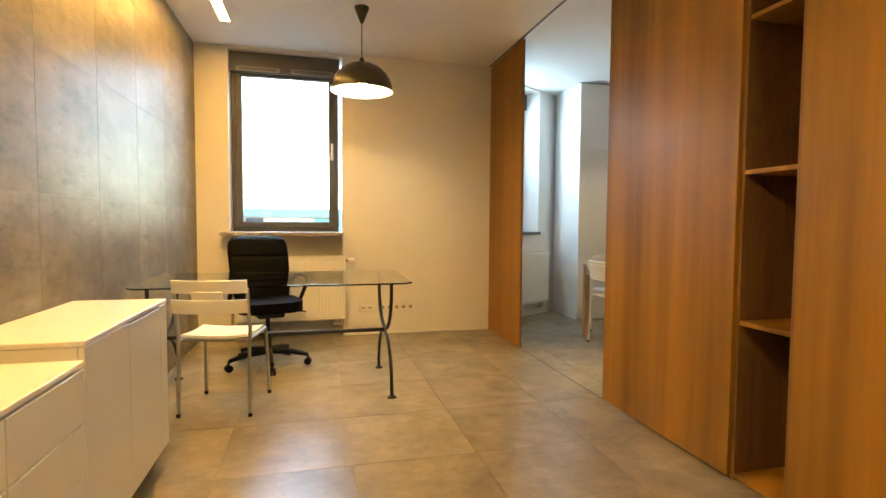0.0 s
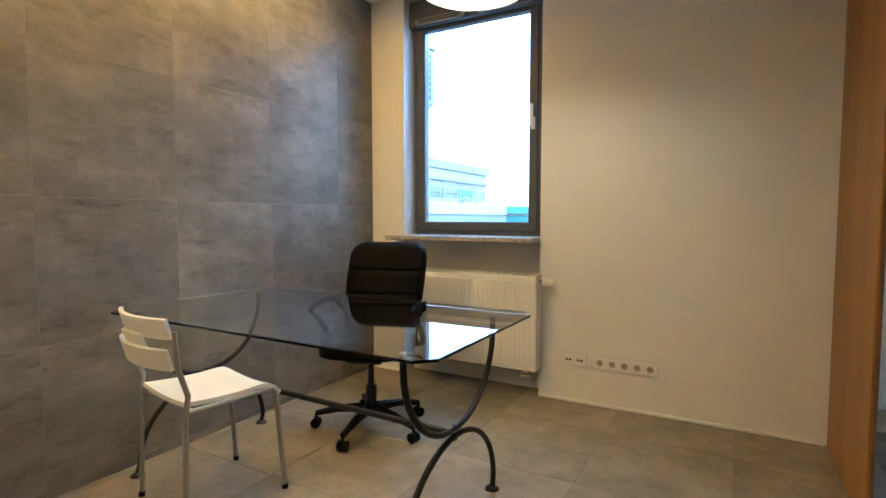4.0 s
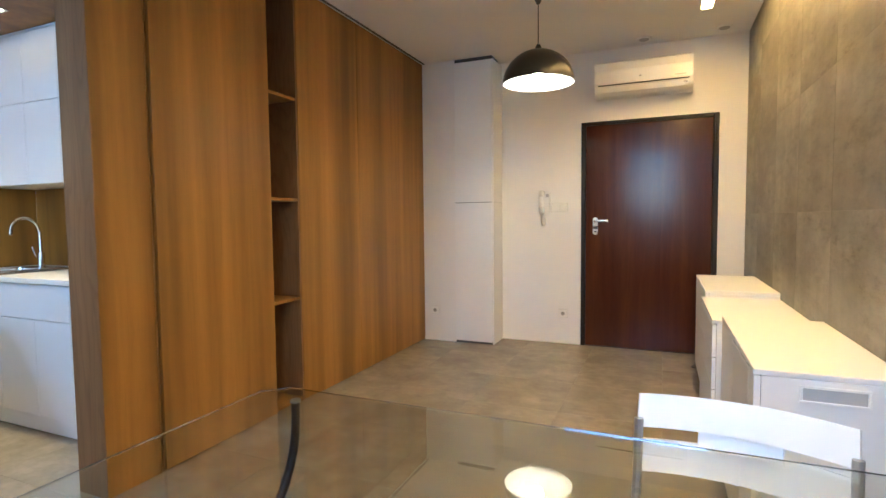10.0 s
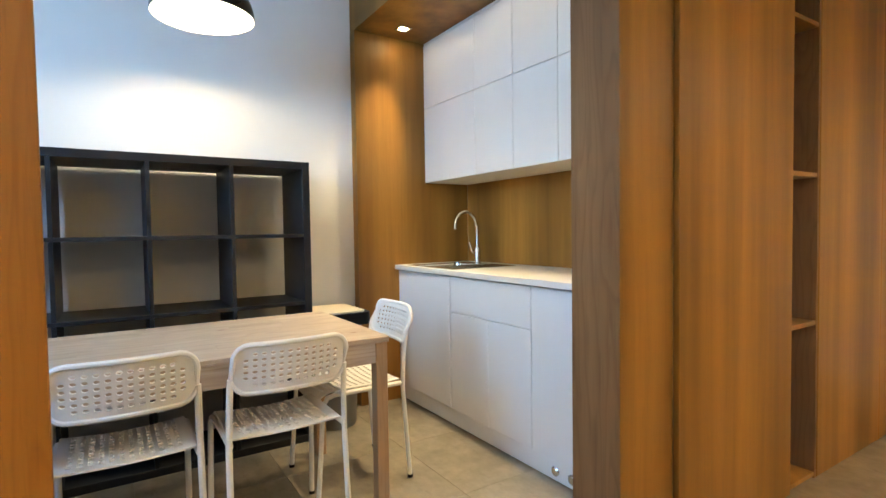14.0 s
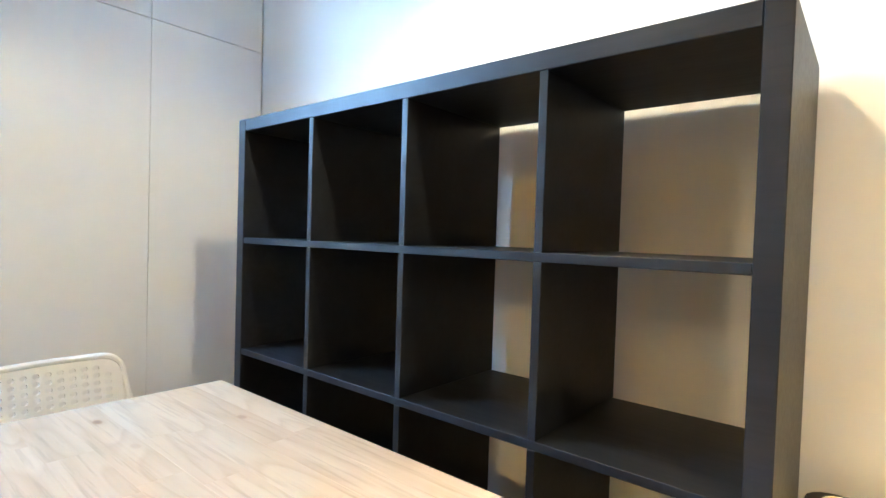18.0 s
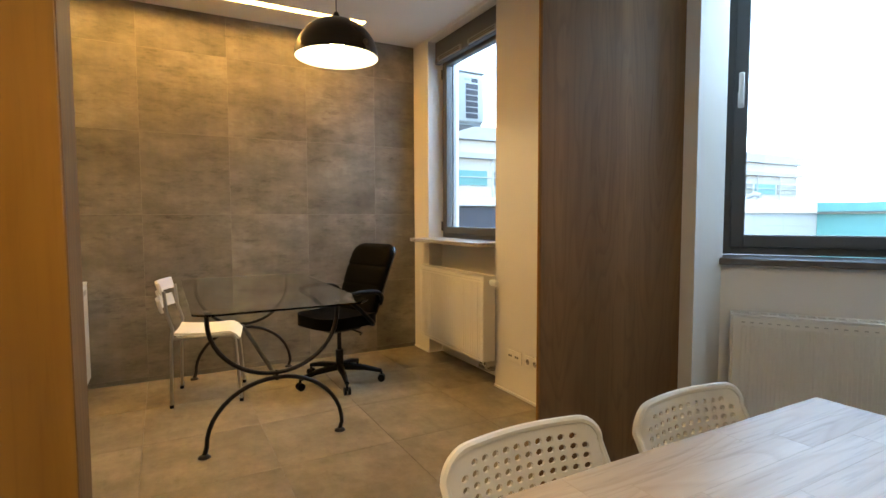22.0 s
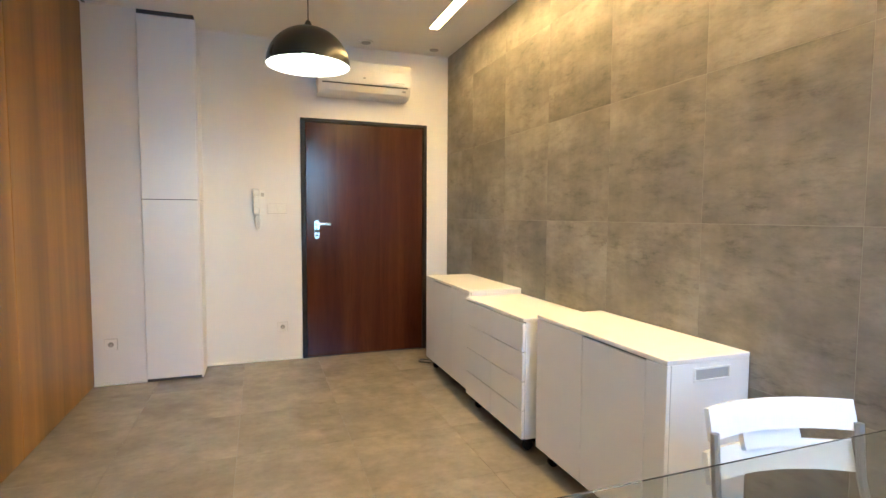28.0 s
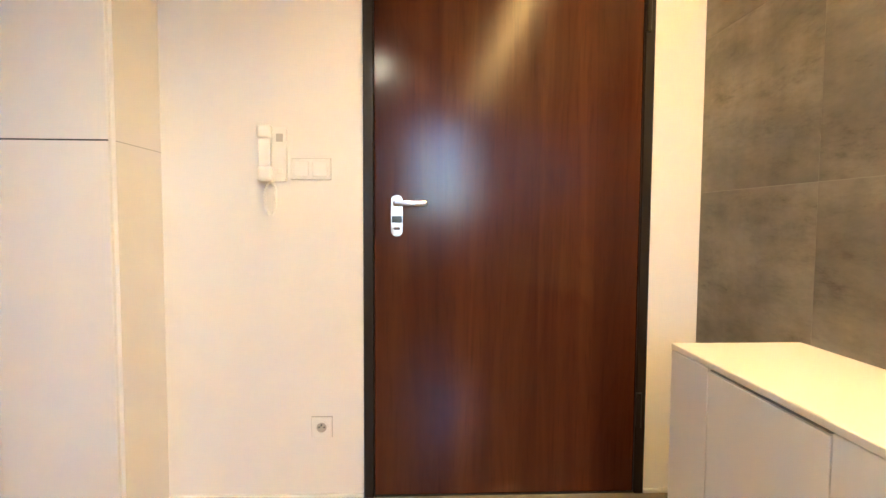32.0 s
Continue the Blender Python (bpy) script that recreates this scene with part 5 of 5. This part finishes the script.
def kitchen():
    def unit(x0, x1, fronts, label):
        c = thing("kitchen_base_unit", (x0, KB + 0.002, 0), label, "kitchen cabinet", "kitchen base units")
        w = x1 - x0
        part("carcass", box((0.001, 0.0, 0.105), (w - 0.001, 0.55, 0.84)), LACQ, c)
        part("grip_channel", box((0.001, 0.5, 0.842), (w - 0.001, 0.556, 0.8695)), LACQ_GAP, c)
        # dark sheet over the white carcass, so door gaps read as shaded
        part("gap_shade_sheet", box((0.0, 0.5495, 0.106), (w, 0.5515, 0.842)), LACQ_GAP, c)
        for a, b, z0, z1, kind in fronts:
            part(kind, box((a + 0.0015, 0.552, z0), (b - 0.0015, 0.571, z1), 0.0015), LACQ, c)
        return c
    unit(4.255, WOODX - 0.002, [(0, WOODX - 4.257, 0.105, 0.861, "door")], "white handleless base unit with one door")
    unit(3.58, 4.253, [(0, 0.673, 0.662, 0.861, "drawer_front"), (0, 0.323, 0.105, 0.658, "door"), (0.323, 0.673, 0.105, 0.658, "door")], "white handleless sink unit with drawer front and two doors")
    unit(CW, 3.578, [(0, 3.578 - CW, 0.105, 0.861, "door")], "white handleless base unit beside the partition")
    pl = thing("plinth", (CW, 3.165, 0), "white kitchen plinth board with pipe rosettes", "plinth")
    part("board", box((0, 0, 0.004), (WOODX - CW - 0.002, 0.016, 0.1), 0.001), LACQ, pl)
    for x in (0.33, 0.43):
        part("rosette", tube([(x, 0.016, 0.045), (x, 0.02, 0.045), (x, 0.024, 0.045)], [0.024, 0.022, 0.016], 18), CHROME, pl)
    w = thing("worktop", (CW, KB, 0.87), "cream white kitchen worktop with inset sink", "worktop")
    ln = WOODX - CW - 0.002
    sx0, sx1, sy0, sy1 = 4.225 - CW, 4.755 - CW, 0.105, 0.565
    hole = ((sx0 + 0.25, sy0 + 0.1), (sx1 - 0.045, sy1 - 0.035))
    part("slab", box((0, 0.001, 0), (hole[0][0], 0.602, 0.03), 0.0015), WORKTOP, w)
    part("end_slab", box((hole[1][0], 0.001, 0), (ln, 0.602, 0.03), 0.0015), WORKTOP, w)
    part("back_strip", box((hole[0][0], 0.001, 0), (hole[1][0], hole[0][1], 0.03)), WORKTOP, w)
    part("front_strip", box((hole[0][0], hole[1][1], 0), (hole[1][0], 0.602, 0.03), 0.0015), WORKTOP, w)
    s = thing("kitchen_sink", (CW, KB, 0.90), "stainless steel inset sink with drainer", "sink")
    bm = bmesh.new()
    (hx0, hy0), (hx1, hy1) = hole
    for a, b in (((sx0, sy0), (hx0, sy1)), ((hx1, sy0), (sx1, sy1)), ((hx0, sy0), (hx1, hy0)), ((hx0, hy1), (hx1, sy1))):
        box((*a, 0.0005), (*b, 0.004), 0.001, bm)
    part("rim", bm, STAINLESS, s)
    bm = bmesh.new()
    lo = [bm.verts.new((x, y, -0.16)) for x, y in rounded(hx0 + 0.012, hy0 + 0.012, hx1 - 0.012, hy1 - 0.012, 0.05)]
    hi = [bm.verts.new((x, y, 0.003)) for x, y in rounded(hx0 - 0.001, hy0 - 0.001, hx1 + 0.001, hy1 + 0.001, 0.03)]
    nn = len(lo)
    bm.faces.new(lo)
    for k in range(nn):
        bm.faces.new((lo[k], lo[(k + 1) % nn], hi[(k + 1) % nn], hi[k]))
    part("bowl", bm, STAINLESS, s, "", True)
    bm = bmesh.new()
    for k in range(6):
        box((sx0 + 0.03 + k * 0.034, sy0 + 0.06, 0.004), (sx0 + 0.04 + k * 0.034, sy1 - 0.05, 0.0065), 0.001, bm)
    part("drainer_rib", bm, STAINLESS, s)
    part("drain", lathe([(0.0, -0.157), (0.03, -0.157), (0.038, -0.159)], 20, at=((hx0 + hx1) / 2, (hy0 + hy1) / 2, 0)), CHROME, s)
    t = thing("kitchen_tap", (4.50, KB + 0.19, 0.904), "tall brushed steel gooseneck kitchen tap", "tap")
    part("body", lathe([(0.0, 0.0), (0.026, 0.0), (0.026, 0.006), (0.02, 0.01), (0.02, 0.10), (0.014, 0.108), (0.0, 0.108)], 20), STAINLESS, t, "", True)
    pts = [(0, 0, 0.1), (0, 0, 0.24)] + [tuple(p) for p in arc((0.01, 0.082, 0.245), 0.082, 0.09, 180, 12, 18, (0, 1, 0))]
    pts.append((0, pts[-1][1] + 0.008, pts[-1][2] - 0.035))
    part("spout", tube(pts, 0.0105, 12), STAINLESS, t, "", True)
    part("lever", tube([(0.02, 0, 0.07), (0.055, 0.0, 0.075), (0.075, 0.01, 0.14)], [0.011, 0.01, 0.005], 10), STAINLESS, t, "", True)
    xs = [CW, 3.275, 3.613, 3.944, 4.287, WOODX - 0.002]
    for a, b in zip(xs, xs[1:]):
        c = thing("kitchen_wall_unit", (a, KB + 0.002, 1.45), "white handleless two-tier kitchen wall unit", "kitchen cabinet", "kitchen wall units")
        part("carcass", box((0.0005, 0, 0), (b - a - 0.0005, 0.335, 0.928)), LACQ, c)
        # dark sheet behind both doors in place of the gap's shade
        part("gap_shade_sheet", box((0.001, 0.3345, 0.003), (b - a - 0.001, 0.3365, 0.92)), LACQ_GAP, c)
        part("door", box((0.0015, 0.337, 0.0), (b - a - 0.0015, 0.356, 0.497), 0.0015), LACQ, c)
        part("upper_door", box((0.0015, 0.337, 0.501), (b - a - 0.0015, 0.356, 0.922), 0.0015), LACQ, c)
    structure("trim_wall_unit_top", box((CW, KB + 0.3, 2.379), (WOODX - 0.002, KB + 0.352, 2.391)), LACQ, "white filler strip above the wall units", "trim")


kitchen()


bit = thing("plastic_clip", (3.222, 3.889, 0.0), "small black plastic clip lying on the kitchen floor", "clip")
part("body", box((-0.02, -0.009, 0.0), (0.02, 0.009, 0.01), 0.003), BLACKP, bit)
part("tab", box((0.008, -0.005, 0.009), (0.018, 0.005, 0.016), 0.002), BLACKP, bit)


# ==== outside ====
def outside():
    structure("ground", box((-1500, 9, -6.2), (1500, 3000, -6.0)), plain("ground_grey", (0.2, 0.2, 0.19), 0.9), "grey yard far below the windows", "ground")
    white = plain("facade_white", (0.3, 0.31, 0.31), 0.8)
    pale = plain("facade_pale", (0.2, 0.23, 0.25), 0.7)
    teal = plain("facade_teal", (0.05, 0.17, 0.18), 0.5)
    dim = plain("facade_window", (0.05, 0.075, 0.085), 0.3)
    casing = plain("unit_casing", (0.3, 0.32, 0.32), 0.6)
    dark = plain("roof_dark", (0.012, 0.016, 0.028), 0.6)

    # a slim unit on the facade beside the window, seen from its grilled end
    ac = thing("outdoor_unit", (0.15, 6.055, 2.05), "white outdoor unit with black grille on the facade", "air conditioner")
    part("casing", box((-0.62, 0.05, 0.02), (0.0, 0.345, 0.475), 0.012), casing, ac)
    part("end_panel", box((0.0, 0.07, 0.035), (0.006, 0.34, 0.46), 0.002), casing, ac)
    for k in range(6):
        part("grille", box((0.006, 0.145, 0.06 + k * 0.054), (0.010, 0.275, 0.103 + k * 0.054)), dark, ac)
    part("grille", box((0.006, 0.205, 0.39), (0.010, 0.275, 0.425)), dark, ac)
    part("badge", box((0.006, 0.125, 0.405), (0.009, 0.19, 0.42)), pale, ac)
    part("top_cover", box((-0.63, 0.045, 0.475), (0.012, 0.355, 0.49), 0.003), pale, ac)
    for x in (-0.55, -0.05):
        part("bracket", box((x, -0.004, 0.0), (x + 0.03, 0.33, 0.02)), pale, ac)

    # straight ahead: a long hall with a turquoise fascia
    b = thing("long_hall", (-18, 40, -6), "long white hall with a turquoise fascia across the yard", "building")
    part("wall", box((0, 0, 0), (44, 12, 7.4)), white, b)
    part("fascia", box((-0.3, -0.4, 7.45), (44.3, -0.01, 8.0), 0.02), teal, b, "turquoise fascia")
    part("gutter", box((-0.3, -0.45, 7.38), (44.3, -0.3, 7.45)), dim, b)
    for x0, x1 in ((2.0, 9.6), (19.0, 26.0), (32.0, 41.0)):
        part("gate", box((x0, -0.1, 0.4), (x1, -0.01, 7.3)), teal, b, "turquoise gate")
    part("door", box((14.2, -0.12, 0.0), (15.4, -0.01, 7.3)), dark, b, "dark blue doorway")
    for k in range(5):
        part("downpipe", tube([(1.0 + k * 10.3, -0.12, 0.1), (1.0 + k * 10.3, -0.12, 7.4)], 0.07, 8), dim, b)

    # to the west: a flat-roofed block with a window band
    c = thing("office_block", (-19.4, 16, -6), "white office block with a turquoise window band", "building")
    part("wall", box((-12, 0, 0), (0, 34, 11.3)), white, c)
    part("roof", box((-12.3, -0.3, 11.27), (0.3, 34.3, 12.0), 0.03), pale, c, "pale blue roof edge")
    part("ledge", box((0.0, -0.1, 10.3), (0.35, 34.1, 10.58)), pale, c)
    for k in range(11):
        y = 0.6 + k * 3.05
        part("window", box((0.0, y, 8.89), (0.06, y + 2.7, 9.67)), dim if k % 3 else teal, c)
        part("post", tube([(0.3, y + 2.9, 8.0), (0.3, y + 2.9, 10.3)], 0.05, 6), pale, c)
    part("railing", tube([(0.3, 0, 9.3), (0.3, 34, 9.3)], 0.035, 6), pale, c)
    d = thing("annex", (-19.0, 18, -6), "low annex with pipes on its flat roof", "building")
    part("wall", box((0, 0, 0), (6, 30, 7.4)), pale, d)
    part("parapet", box((5.9, -0.1, 7.35), (6.15, 30.1, 8.1), 0.02), white, d)
    for y in (6.0, 11.0, 17.0):
        part("vent_pipe", tube([(4.5, y, 7.3), (4.5, y, 8.3), (4.9, y, 8.5), (5.3, y, 8.4)], 0.16, 10), pale, d, "", True)

    h = thing("tall_house", (-36, 60, -6), "pale tall house with balcony bands far off", "building")
    part("wall", box((-10, 0, 0), (3.0, 12, 12.0)), white, h)
    for k in range(4):
        part("balcony", box((-10, -0.8, 3.0 + k * 2.4), (3.3, -0.01, 3.9 + k * 2.4), 0.03), pale, h)
        part("window_band", box((-9, -0.05, 4.1 + k * 2.4), (2.0, 0.0, 5.2 + k * 2.4)), dim, h)
    r = thing("dark_shed", (-13, 8.6, -6), "dark shed with a white-edged roof in the yard", "shed")
    part("wall", box((0, 0, 0), (4.0, 5.6, 7.5)), dark, r)
    part("roof", box((-0.1, -0.1, 7.52), (4.15, 5.75, 7.78), 0.02), white, r, "white roof edge")
    for k in range(3):
        part("batten", box((4.0, 0.8 + k * 1.9, 6.0), (4.04, 0.9 + k * 1.9, 7.5)), dim, r)


outside()

# ==== tiles, last ====
def tile_mesh(name, size, mat):
    bm = box((0, 0, 0), size, 0.0004)
    me = bpy.data.meshes.new(name)
    bm.to_mesh(me)
    bm.free()
    me.materials.append(mat)
    return me


def lay(name, parent, spans_a, spans_b, at, size, mat):
    """Tiles over a grid of spans; alike tiles share one mesh."""
    made = {}
    for a0, a1 in spans_a:
        for b0, b1 in spans_b:
            if mat is TILE_F and a1 < 2.95 and b0 > NW - 0.05:
                continue
            key = (round(a1 - a0, 4), round(b1 - b0, 4))
            if key not in made:
                made[key] = tile_mesh(name, size(*key), mat)
            t = new(name, made[key])
            t.parent = parent
            t.location = at(a0, b0)


G = 0.0019


def spans(start, step, lo, hi):
    cuts = [lo] + [start + step * k for k in range(-12, 20) if lo + 0.02 < start + step * k < hi - 0.02] + [hi]
    return [(a + G / 2, b - G / 2) for a, b in zip(cuts, cuts[1:])]


T = 0.5935
lay("wall_tile", wall_west, spans(4.171, T, 0.0, NW), spans(1.222, T, 0.0, H), lambda y, z: (-0.0012, y, z), lambda w, h: (0.0012, w, h), TILE_W)
lay("floor_tile", floor, spans(1.215, T, 0.0, EAST + 0.06), spans(1.2, T, -0.05, 6.95), lambda x, y: (x, y, -0.0025), lambda w, h: (w, h, 0.0025), TILE_F)
